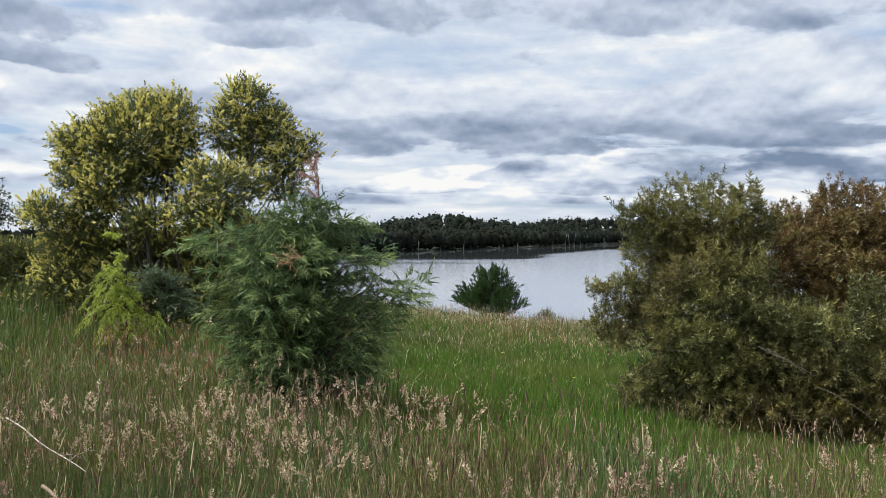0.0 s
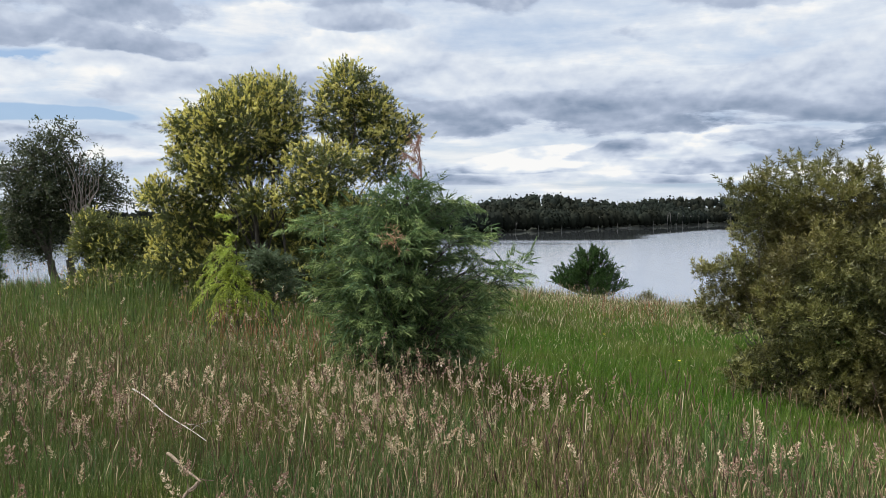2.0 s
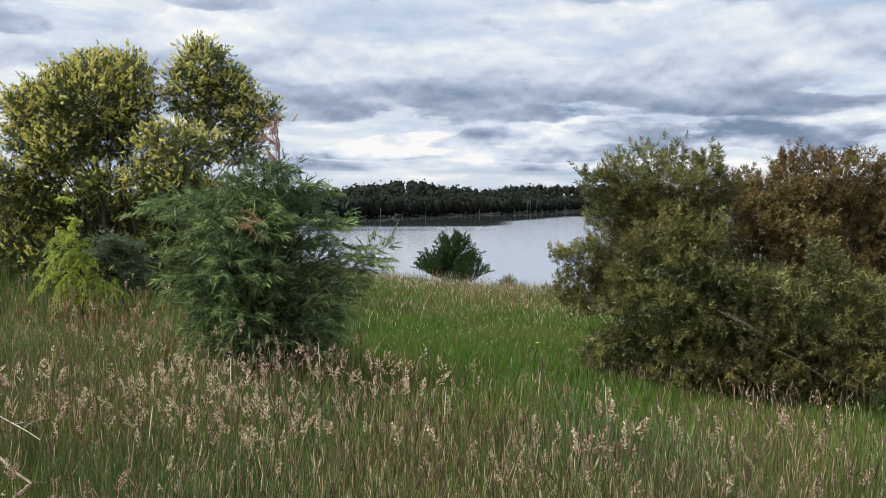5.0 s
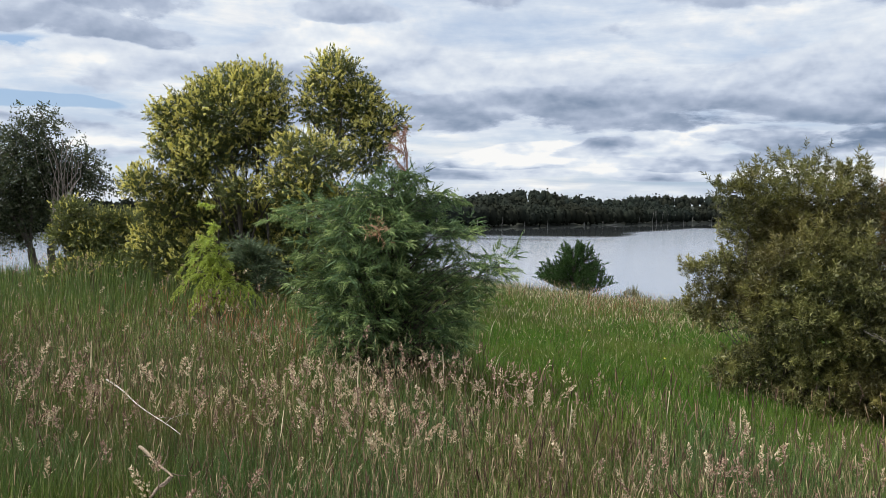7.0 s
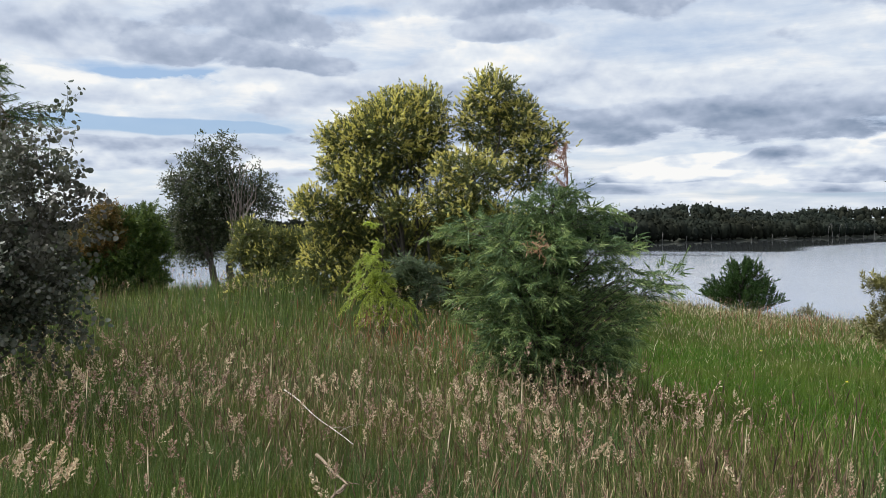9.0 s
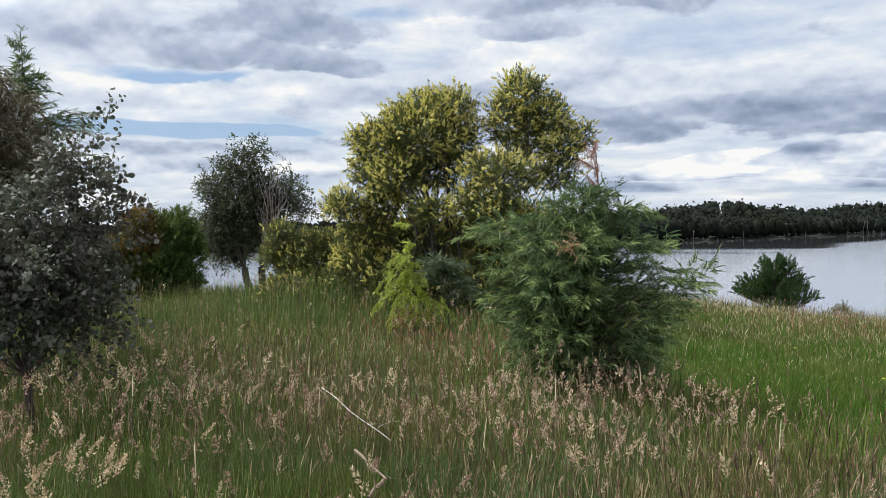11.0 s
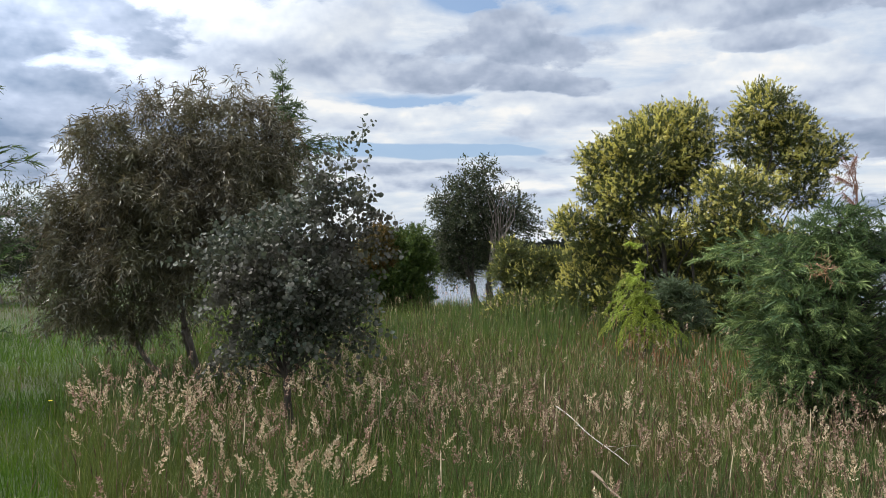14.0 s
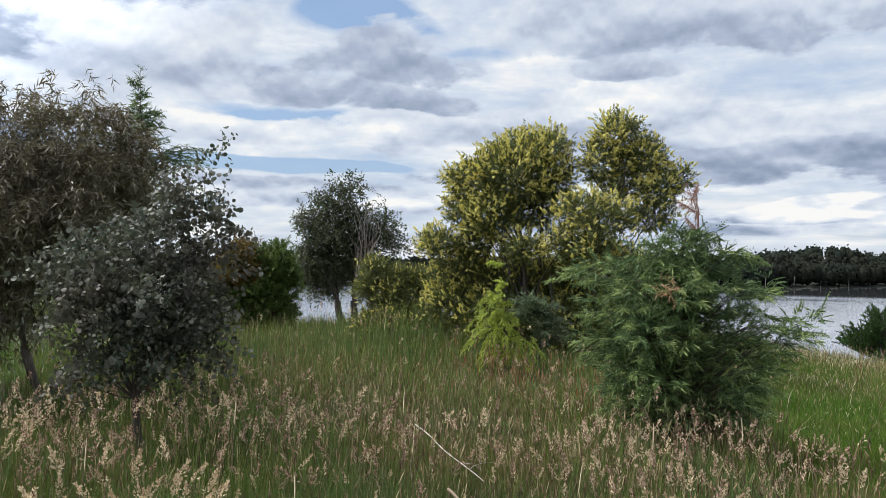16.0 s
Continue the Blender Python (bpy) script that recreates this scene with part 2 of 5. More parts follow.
def np_mesh(name, verts, faces, mat, smooth=False):
    """A mesh from arrays: verts (n, 3); faces, one array (m, k) or several of them."""
    faces = faces if isinstance(faces, list) else [faces]
    faces = [np.asarray(f, np.int32) for f in faces if len(f)]
    me = bpy.data.meshes.new(name)
    me.vertices.add(len(verts))
    me.vertices.foreach_set("co", np.asarray(verts, np.float32).ravel())
    me.loops.add(sum(f.size for f in faces))
    me.polygons.add(sum(len(f) for f in faces))
    me.loops.foreach_set("vertex_index", np.concatenate([f.ravel() for f in faces]))
    sizes = np.concatenate([np.full(len(f), f.shape[1]) for f in faces])
    me.polygons.foreach_set("loop_start", np.r_[0, np.cumsum(sizes)[:-1]].astype(np.int32))
    if smooth:
        me.polygons.foreach_set("use_smooth", np.ones(len(sizes), bool))
    me.materials.append(mat)
    me.update(calc_edges=True)
    return me


def part(name, me, parent, label=""):
    ob = new(name, me)
    ob.parent = parent
    return tagged(ob, label) if label else ob


def thing(name, x, y, z, turn, label, category, group="", kind=""):
    ob = new(name)
    ob.matrix_basis = pose(x, y, z, 0, 0, turn)
    return tagged(ob, label, category, group, kind)


def scatter(tv, tf, frames, places, sizes):
    """Copies of a small template (verts, triangles) by 3x3 frames, places and sizes, as arrays."""
    n, k = len(places), len(tv)
    v = np.einsum("nij,kj->nki", frames, tv) * np.asarray(sizes).reshape(n, 1, -1) + places[:, None]
    f = tf[None] + (np.arange(n) * k)[:, None, None]
    return v.reshape(-1, 3), f.reshape(-1, tf.shape[1])


def frames_along(ahead, spin):
    """3x3 frames whose third axis is ahead, turned by spin about it."""
    a = ahead / np.linalg.norm(ahead, axis=1, keepdims=True)
    ref = np.where(np.abs(a[:, 2:]) < 0.95, np.array([[0, 0, 1.0]]), np.array([[1.0, 0, 0]]))
    r = np.cross(ref, a)
    r /= np.linalg.norm(r, axis=1, keepdims=True)
    u = np.cross(a, r)
    c, s = np.cos(spin)[:, None], np.sin(spin)[:, None]
    return np.stack([c * r + s * u, c * u - s * r, a], -1)


def join(parts):
    """Joins (verts, faces) pairs."""
    vs, fs, k = [], [], 0
    for v, f in parts:
        vs.append(v)
        fs.append(f + k)
        k += len(v)
    return np.concatenate(vs), np.concatenate(fs)


def tube(points, radii, sides=6):
    """A tapered tube of quads along points."""
    p = np.asarray(points, float)
    d = np.gradient(p, axis=0)
    fr = frames_along(d, np.zeros(len(p)))
    a = np.linspace(0, 2 * np.pi, sides, endpoint=False)
    ring = np.stack([np.cos(a), np.sin(a), 0 * a], -1)
    v = np.einsum("nij,kj->nki", fr, ring) * np.asarray(radii)[:, None, None] + p[:, None]
    i, j = np.meshgrid(np.arange(len(p) - 1), np.arange(sides), indexing="ij")
    j2 = (j + 1) % sides
    f = np.stack([i * sides + j, i * sides + j2, (i + 1) * sides + j2, (i + 1) * sides + j], -1).reshape(-1, 4)
    return v.reshape(-1, 3), f


def limb(a, b, r0, r1, bow=0.15, n=6, sides=6, sag=0.0):
    """A bent branch from a to b."""
    a, b = np.asarray(a, float), np.asarray(b, float)
    t = np.linspace(0, 1, n)[:, None]
    length = np.linalg.norm(b - a)
    side = rng.normal(size=3) * bow * length
    p = a + (b - a) * t + side * (t * (1 - t)) + rng.normal(size=(n, 3)) * length * 0.012 * (t * (1 - t) * 4)
    p[:, 2] += (sag * length * 4 * t * (1 - t))[:, 0]
    return tube(p, r0 + (r1 - r0) * t[:, 0] ** 0.8, sides)


# ---- shoot templates: a short twig with its leaves, along +z, about 1 long ----
def leaf(length, width, fold=0.15):
    """A leaf along +z: two folded halves, four triangles."""
    v = np.array([(0, 0, 0), (0, fold * width, 0.5), (0, 0, 1.0), (-0.5, 0, 0.45), (0.5, 0, 0.45)]) * (width, 1, length)
    return v, np.array([(0, 1, 3), (1, 2, 3), (0, 4, 1), (1, 4, 2)])


def flat_leaf(length, width):
    v = np.array([(0, 0, 0), (-0.5 * width, 0, 0.45 * length), (0, 0, length), (0.5 * width, 0, 0.45 * length)])
    return v, np.array([(0, 1, 2), (0, 2, 3)])


def thin_leaf(length, width):
    """A narrow leaf, one long triangle."""
    return np.array([(-0.5 * width, 0, 0), (0.5 * width, 0, 0.25 * length), (0, 0, length)]), np.array([(0, 1, 2)])


def disc_leaf(size):
    a = np.linspace(0, 2 * np.pi, 7, endpoint=False)
    v = np.stack([np.sin(a) * 0.5, 0.08 * np.cos(2 * a), 0.55 - 0.5 * np.cos(a)], -1) * size
    return v, np.array([(0, i, i + 1) for i in range(1, 6)])


def shoot(tpl, count, start, angle, size=(0.8, 1.2), twig=0.012, droop=0.0):
    """Leaves set along a twig of length 1; angle: how far they stand off it, from its foot to its tip, in degrees."""
    t = np.linspace(start, 1.0, count)
    az = np.arange(count) * 2.4 + rng.uniform(0, 0.6, count)
    an = np.radians(np.linspace(angle[0], angle[1], count) + rng.uniform(-10, 10, count))
    d = np.stack([np.cos(az) * np.sin(an), np.sin(az) * np.sin(an), np.cos(an)], -1)
    p = np.stack([0 * t, 0 * t, t], -1)
    d[:, 2] -= droop
    v, f = scatter(*tpl, frames_along(d, rng.uniform(0, 6.28, count)), p, rng.uniform(*size, count))
    if twig:
        tv = np.array([(twig, 0, 0), (-twig * 0.5, twig * 0.8, 0), (-twig * 0.5, -twig * 0.8, 0), (0, 0, 1)])
        return join([(v, f), (tv, np.array([(0, 1, 3), (1, 2, 3), (2, 0, 3)]))])
    return v, f


def plume(pairs, reach, width, droop=0.3):
    """A flat feathery conifer spray along +z with thin side twigs, each with short needles."""
    out = []
    for i in range(pairs):
        t = (i + 0.5) / pairs
        for s in (-1, 1):
            ln = reach * (1 - 0.75 * t) * rng.uniform(0.7, 1.2)
            d = np.array([[s * 0.75, rng.uniform(-0.35, 0.35) - droop * 0.3, 0.85]])
            v, f = scatter(*flat_leaf(1.0, width / reach), frames_along(d, rng.uniform(0, 6.28, 1)), np.array([[0, -droop * t * t * 0.3, t]]), [ln])
            out.append((v, f))
            q = np.array([[0, -droop * t * t * 0.3, t]]) + d / np.linalg.norm(d) * ln * 0.55
            e = d + np.array([[s * 0.5, rng.uniform(-0.5, 0.5), rng.uniform(-0.3, 0.4)]])
            out.append(scatter(*flat_leaf(1.0, width / reach * 1.4), frames_along(e, rng.uniform(0, 6.28, 1)), q, [ln * 0.5]))
    v, f = scatter(*flat_leaf(1.0, width * 0.8), frames_along(np.array([[0, -0.1 * droop, 1.0]]), np.zeros(1)), np.zeros((1, 3)), [1.05])
    out.append((v, f))
    return join(out)


# ---- crowns ----
def in_lobes(lobes, count, inner=0.45, noise_cut=0.0, noise_scale=1.2, even=0.75):
    """Places spread through the outer part of a set of round lobes (right, up, back, half width, half height), with the
    way out of the lobe at each; noise_cut opens gaps."""
    L = np.array(lobes, float)
    w = L[:, 3] ** 2 * L[:, 4]
    w = w ** even / (w ** even).sum()
    pos, out = [], []
    while sum(map(len, pos)) < count:
        i = rng.choice(len(L), count, p=w)
        d = rng.normal(size=(count, 3))
        d /= np.linalg.norm(d, axis=1, keepdims=True)
        r = (inner ** 3 + (1 - inner ** 3) * rng.uniform(0, 1, count)) ** (1 / 3)
        rad = np.stack([L[i, 3], L[i, 3], L[i, 4]], -1)
        lump = 1 + 0.16 * np.sin(d[:, 0] * 5 + i) * np.cos(d[:, 2] * 6 + 2 * i) + 0.10 * np.sin(d[:, 1] * 11 + d[:, 2] * 9)
        p = np.stack([L[i, 0], L[i, 2], L[i, 1]], -1) + d * rad * (r * lump)[:, None]
        if noise_cut:
            keep = np.array([noise.noise(Vector(q) * noise_scale) > noise_cut - 0.5 for q in p])
            p, d = p[keep], d[keep]
        pos.append(p)
        out.append(d)
    return np.concatenate(pos)[:count], np.concatenate(out)[:count]


def outer(lobes, spacing, inner=0.72, hidden=0.78, seed=1):
    """Middles of tufts over the outside of the lobes, none nearer to another than the spacing, each with its way out."""
    g = np.random.default_rng(seed)
    L = np.array(lobes, float)
    c, rad = L[:, [0, 2, 1]], L[:, [3, 3, 4]]
    area = rad[:, 0] * (rad[:, 0] + rad[:, 2])
    n = int(8 * 6.3 * area.sum() / spacing ** 2)
    i = g.choice(len(L), n, p=area / area.sum())
    d = g.normal(size=(n, 3))
    d /= np.linalg.norm(d, axis=1, keepdims=True)
    p = c[i] + d * rad[i] * g.uniform(inner, 1.0, n)[:, None]
    q = np.linalg.norm((p[:, None] - c[None]) / rad[None], axis=2)
    q[np.arange(n), i] = 9
    p, d = p[q.min(1) > hidden], d[q.min(1) > hidden]
    cells, keep = {}, []
    for k, v in enumerate(p):
        key = tuple(int(a) for a in np.floor(v / spacing))
        near = [m for a in (-1, 0, 1) for b in (-1, 0, 1) for e in (-1, 0, 1) for m in cells.get((key[0] + a, key[1] + b, key[2] + e), ())]
        if all(((p[m] - v) ** 2).sum() > spacing ** 2 for m in near):
            cells.setdefault(key, []).append(k)
            keep.append(k)
    return p[keep], d[keep]


def tufts(c, o, per, radius, lift, wild=0.35, sink=0.0):
    """Shoots gathered on tuft middles, sunk by so much: where each one starts, and its way."""
    c = c - o * sink
    i = np.repeat(np.arange(len(c)), per)
    way = o[i] + np.array([(0, 0, lift)]) + rng.normal(size=(len(i), 3)) * wild
    way /= np.linalg.norm(way, axis=1, keepdims=True)
    size = radius * rng.uniform(0.6, 1.3, len(c))
    return c[i] + rng.normal(size=(len(i), 3)) * (size[i] * 0.5)[:, None], way


def core(lobes, count, lift=0.0):
    """Shoots through the inside of the lobes."""
    pos, way = in_lobes([(x, z, y, w * 0.74, h * 0.74) for x, z, y, w, h in lobes], count, 0.1)
    way = way + np.array([(0, 0, lift)])
    return pos, way / np.linalg.norm(way, axis=1, keepdims=True)


def grow(tpls, pos, way, length):
    """Shoot templates set along their ways."""
    k = len(tpls)
    return join([scatter(*t, frames_along(way[j::k], rng.uniform(0, 6.28, len(way[j::k]))), pos[j::k], rng.uniform(length[0], length[1], len(way[j::k]))) for j, t in enumerate(tpls)])


def crown(tpl, pos, out, length, lift=0.4, wild=0.5, ref=(0, 0, 1)):
    """Shoots at pos that point outwards, lifted (or hung, where lift is negative)."""
    n = len(pos)
    d = out + np.array([ref]) * lift + rng.normal(size=(n, 3)) * wild
    return scatter(*tpl, frames_along(d, rng.uniform(0, 6.28, n)), pos, rng.uniform(length[0], length[1], n))


def add_wood(ob, lobes, base_r, fork_h, pos, twigs, stems, spread, mat, sides=7):
    """Stems from the ground, limbs to the lobes, twigs out to the shoots, as parts of ob."""
    L = np.array(lobes, float)
    c = np.stack([L[:, 0], L[:, 2], L[:, 1]], -1)
    forks = []
    for k in range(stems):
        a = rng.uniform(0, 6.28)
        foot = np.array([np.cos(a), np.sin(a), 0]) * base_r * (1.2 if stems > 1 else 0)
        mean = c[:, :2].mean(0) * 0.3
        fork = np.array([mean[0] + np.cos(a) * spread * stems ** 0.5, mean[1] + np.sin(a) * spread, fork_h * rng.uniform(0.8, 1.15)])
        foot[2] = -0.08
        part("trunk", np_mesh("trunk", *limb(foot, fork, base_r, base_r * 0.72, 0.12, 7, sides + 2), mat, True), ob)
        forks.append(fork)
    hubs = []
    for q, wide, high in zip(c, L[:, 3], L[:, 4]):
        f = forks[int(np.argmin([np.linalg.norm((g - q)[:2]) for g in forks]))]
        thick = base_r * min(1.0, wide / L[:, 3].max())
        end = q + (f - q) * min(0.4, 0.7 * high / np.linalg.norm(f - q))
        part("limb", np_mesh("limb", *limb(f, end, thick * 0.55, thick * 0.16, 0.25, 7, sides), mat, True), ob)
        hubs += [q, f + (q - f) * 0.6]
    hubs, thin = np.array(hubs), []
    for q in pos[rng.choice(len(pos), min(twigs, len(pos)), replace=False)]:
        h = hubs[np.argmin(((hubs - q) ** 2).sum(1) + (hubs[:, 2] > q[2] + 0.1) * 0.3)]
        thin.append(limb(h, q, base_r * 0.14, base_r * 0.04, 0.2, 5, 4))
    tagged(part("twigwork", np_mesh("twigwork", *join(thin), mat), ob), kind="stuff")


def at(az, dist):
    """The place az degrees to the left of +y, dist metres from the start."""
    a = radians(az)
    return -dist * math.sin(a), dist * math.cos(a)


# ---- the ground and the lake ----
def softplus(v, k):
    return np.logaddexp(0, v / k) * k


def smooth(v, a, b):
    t = np.clip((v - a) / (b - a), 0, 1)
    return t * t * (3 - 2 * t)


def shore_at(az):
    """How far off the far shore lies, by the way one looks."""
    return 1 / np.interp(az, [-60, -30, -12.5, 3, 20, 40, 70, 100], [1 / 500, 1 / 560, 1 / 600, 1 / 310, 1 / 235, 1 / 220, 1 / 200, 1 / 150])


def ground_z(x, y):
    x, y = np.asarray(x, float), np.asarray(y, float)
    r = np.hypot(x, y)
    az = np.degrees(np.arctan2(-x, y))
    front = np.cos(np.radians(az - 12)) > 0
    right = 1 / (1 + np.exp(-(x + 3) / 2.0))
    near = -0.055 * np.minimum(softplus(x + 3.5, 1.0), 9) - 0.05 * np.minimum(softplus(y - 9, 2.0), 17) * right
    near = near - 0.11 * softplus(r - np.interp(az, [5, 24, 40, 50], [26, 21, 21, 45]), 2.0) * smooth(np.cos(np.radians(az - 12)), -0.2, 0.3)
    near = near + 0.04 * np.sin(x * 0.9 + 1) * np.cos(y * 0.7) + 0.02 * np.sin(x * 2.3) * np.sin(y * 1.9 + 2)
    near = np.maximum(near, LAKE - 1.5)
    s = shore_at(az)
    hill = np.interp(az, [-60, -30, -14, -10, -7.3, -5.5, -3.9, -0.4, 5, 9, 20, 40, 70], [13, 13, 13, 11, 9, 6, 6.5, 10.2, 4, 3, 3, 2.5, 2])
    far = LAKE - 1.5 + 2.2 * smooth(r, s - 9, s + 3) + hill * smooth(r, s, s + 110) + 6 * smooth(r, s + 300, s + 2500)
    far = far + 1.75 * np.exp(-((r - 172 - 0.4 * (az - 35)) / 6) ** 2) * smooth(az, 25, 29) * (1 - smooth(az, 46, 52))   # a low mud spit
    return np.where(r > 110, np.where(front | (r > 110), far, near), near)


def build_ground():
    radii = np.concatenate([np.linspace(0, 30, 41)[1:], np.geomspace(31, 140, 26), np.geomspace(150, 1000, 60), np.geomspace(1050, 4500, 12)])
    az = np.radians(np.linspace(0, 360, 241)[:-1])
    R, A = np.meshgrid(radii, az, indexing="ij")
    x, y = -R * np.sin(A), R * np.cos(A)
    v = np.stack([x, y, ground_z(x, y)], -1).reshape(-1, 3)
    v = np.concatenate([v, [[0, 0, float(ground_z(0, 0))]]])
    n = len(az)
    i, j = np.meshgrid(np.arange(len(radii) - 1), np.arange(n), indexing="ij")
    j2 = (j + 1) % n
    quads = np.stack([i * n + j, i * n + n + j, i * n + n + j2, i * n + j2], -1).reshape(-1, 4)
    k = np.arange(n)
    tris = np.stack([k, (k + 1) % n, np.full(n, len(v) - 1)], -1)
    ob = new("ground", np_mesh("ground", v, [quads, tris], SOIL, True))
    tagged(ob, "gently falling meadow soil under long grass", "ground", "", "structure")
    a = np.radians(np.linspace(0, 360, 121)[:-1])
    rr = np.array([40.0, 120, 400, 1200])
    w = np.stack([-rr[:, None] * np.sin(a), rr[:, None] * np.cos(a), np.full((4, 120), LAKE)], -1).reshape(-1, 3)
    i, j = np.meshgrid(np.arange(3), np.arange(120), indexing="ij")
    j2 = (j + 1) % 120
    q = np.stack([i * 120 + j, i * 120 + 120 + j, i * 120 + 120 + j2, i * 120 + j2], -1).reshape(-1, 4)[:, ::-1]
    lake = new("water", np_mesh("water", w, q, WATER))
    tagged(lake, "still grey lake water reflecting the cloudy sky", "lake", "", "structure")


build_ground()


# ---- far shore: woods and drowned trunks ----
# cloud shade and distance haze are put into these dark leaf colours
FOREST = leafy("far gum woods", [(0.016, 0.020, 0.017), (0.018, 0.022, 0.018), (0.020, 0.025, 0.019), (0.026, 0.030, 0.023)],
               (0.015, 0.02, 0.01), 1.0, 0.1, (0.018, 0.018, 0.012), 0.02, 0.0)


def build_forest():
    n = 5000
    az = rng.uniform(-34, 66, n)
    s = shore_at(az)
    r = s + 4 + 105 * rng.uniform(0, 1, n) ** 1.4
    edge = rng.uniform(0, 1, n) < 0.36
    r = np.where(edge, s + rng.uniform(-3, 9, n), r)
    x, y = -r * np.sin(np.radians(az)), r * np.cos(np.radians(az))
    z = ground_z(x, y)
    h = rng.uniform(7.6, 11.2, n) * np.interp(az, [-30, 10, 20, 66], [1, 1, 0.65, 0.65])
    per = 12
    c = np.repeat(np.arange(n), per)
    d = rng.normal(size=(n * per, 3))
    d /= np.linalg.norm(d, axis=1, keepdims=True)
    d *= rng.uniform(0.6, 0.9, (n * per, 1))
    lump = 1 + 0.2 * np.sin(d[:, :1] * 4 + c[:, None]) * np.cos(d[:, 2:] * 5 + c[:, None] * 1.7)
    p = np.stack([x, y, z + h * 0.46], -1)[c] + d * np.stack([h * 0.30, h * 0.30, h * 0.46], -1)[c] * lump
    v, f = scatter(*flat_leaf(1.0, 0.9), frames_along(rng.normal(size=(n * per, 3)), rng.uniform(0, 6.28, n * per)), p, rng.uniform(0.9, 1.7, n * per))
    t = (1 + 5 ** 0.5) / 2
    ico = np.array([(-1, t, 0), (1, t, 0), (-1, -t, 0), (1, -t, 0), (0, -1, t), (0, 1, t), (0, -1, -t), (0, 1, -t), (t, 0, -1), (t, 0, 1), (-t, 0, -1), (-t, 0, 1)]) / 1.9
    tri = np.array([(0, 11, 5), (0, 5, 1), (0, 1, 7), (0, 7, 10), (0, 10, 11), (1, 5, 9), (5, 11, 4), (11, 10, 2), (10, 7, 6), (7, 1, 8),
                    (3, 9, 4), (3, 4, 2), (3, 2, 6), (3, 6, 8), (3, 8, 9), (4, 9, 5), (2, 4, 11), (6, 2, 10), (8, 6, 7), (9, 8, 1)])
    cv, cf = scatter(ico, tri, frames_along(rng.normal(size=(n, 3)), rng.uniform(0, 6, n)), np.stack([x, y, z + h * 0.42], -1), np.stack([h * 0.20, h * 0.20, h * 0.36], -1))
    v, f = join([(v, f), (cv, cf)])
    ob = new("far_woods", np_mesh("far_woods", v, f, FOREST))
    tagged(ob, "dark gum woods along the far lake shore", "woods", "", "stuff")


build_forest()


def dead_trunk(az, h, lean):
    h *= 0.68
    r = float(shore_at(az)) - rng.uniform(1, 10)
    x, y = at(az, r)
    ob = thing("dead_tree", x, y, LAKE - 0.6, az, "bare bleached dead trunk standing in the lake", "dead tree", "drowned trees along the far shore")
    top = np.array([lean * h, 0, h + 0.6])
    part("trunk", np_mesh("trunk", *limb((0, 0, 0), top, 0.15, 0.05, 0.2, 8, 6), BARK_GREY), ob)
    for k in range(int(rng.integers(1, 3))):
        t = rng.uniform(0.5, 0.9)
        a = top * t
        b = a + np.array([rng.choice([-1, 1]) * h * 0.10, rng.uniform(-0.5, 0.5), h * rng.uniform(0.14, 0.3)])
        part("branch", np_mesh("branch", *limb(a, b, 0.08, 0.03, 0.2, 5, 5), BARK_GREY), ob)


for az, h, lean in [(6.2, 5, 0.05), (3.4, 5.5, 0.0), (1.7, 6, 0.02), (0.2, 7, 0.0), (-1.4, 5, 0.05), (-3.9, 10, 0.06), (-5.1, 4, 0.1), (-7.5, 8.5, 0.0), (-8.0, 9, -0.05),
                    (-8.4, 10.5, 0.06), (-8.7, 11, -0.08), (-9.0, 10, 0.1), (-9.4, 11, -0.04), (-9.8, 9, 0.12), (-10.4, 8, 0.0), (-11.0, 6, -0.1), (-12.2, 6, 0.0), (8.5, 5, 0.0)]:
    dead_trunk(az, h, lean)

# ---- trees and shrubs ----
def stand(name, az, dist, label, category, group=""):
    x, y = at(az, dist)
    return thing(name, x, y, float(ground_z(x, y)), az, label, category, group)


ACACIA_LEAF = leafy("wattle leaves", [(0.045, 0.058, 0.020), (0.075, 0.090, 0.028), (0.11, 0.125, 0.036), (0.18, 0.18, 0.05)],
                    (0.20, 0.22, 0.04), 0.5, 0.22, (0.065, 0.080, 0.024))
BLOSSOM = leafy("wattle blossom", [(0.48, 0.425, 0.08), (0.61, 0.545, 0.13), (0.72, 0.655, 0.26), (0.59, 0.525, 0.17)], (0.5, 0.46, 0.1), 0.8, 0.25, None, 0.8, 0.1)
CYPRESS = leafy("cypress sprays", [(0.038, 0.070, 0.028), (0.068, 0.114, 0.042), (0.112, 0.166, 0.058), (0.22, 0.28, 0.10)],
                (0.16, 0.23, 0.07), 0.55, 0.22, (0.070, 0.120, 0.050), 1.6, 0.25)
YOUNG = leafy("young cypress sprays", [(0.125, 0.18, 0.064), (0.195, 0.26, 0.088), (0.32, 0.38, 0.145)], (0.22, 0.30, 0.08), 0.6, 0.22, None, 0.8, 0.2)
GOLDEN = leafy("golden spruce sprays", [(0.16, 0.21, 0.024), (0.30, 0.37, 0.042), (0.50, 0.55, 0.09)], (0.48, 0.54, 0.08), 0.5, 0.26, (0.30, 0.37, 0.07), 2.0)
GREYCYP = leafy("grey cypress sprays", [(0.065, 0.095, 0.050), (0.095, 0.13, 0.066), (0.16, 0.19, 0.10)], (0.12, 0.16, 0.07), 0.6, 0.2)
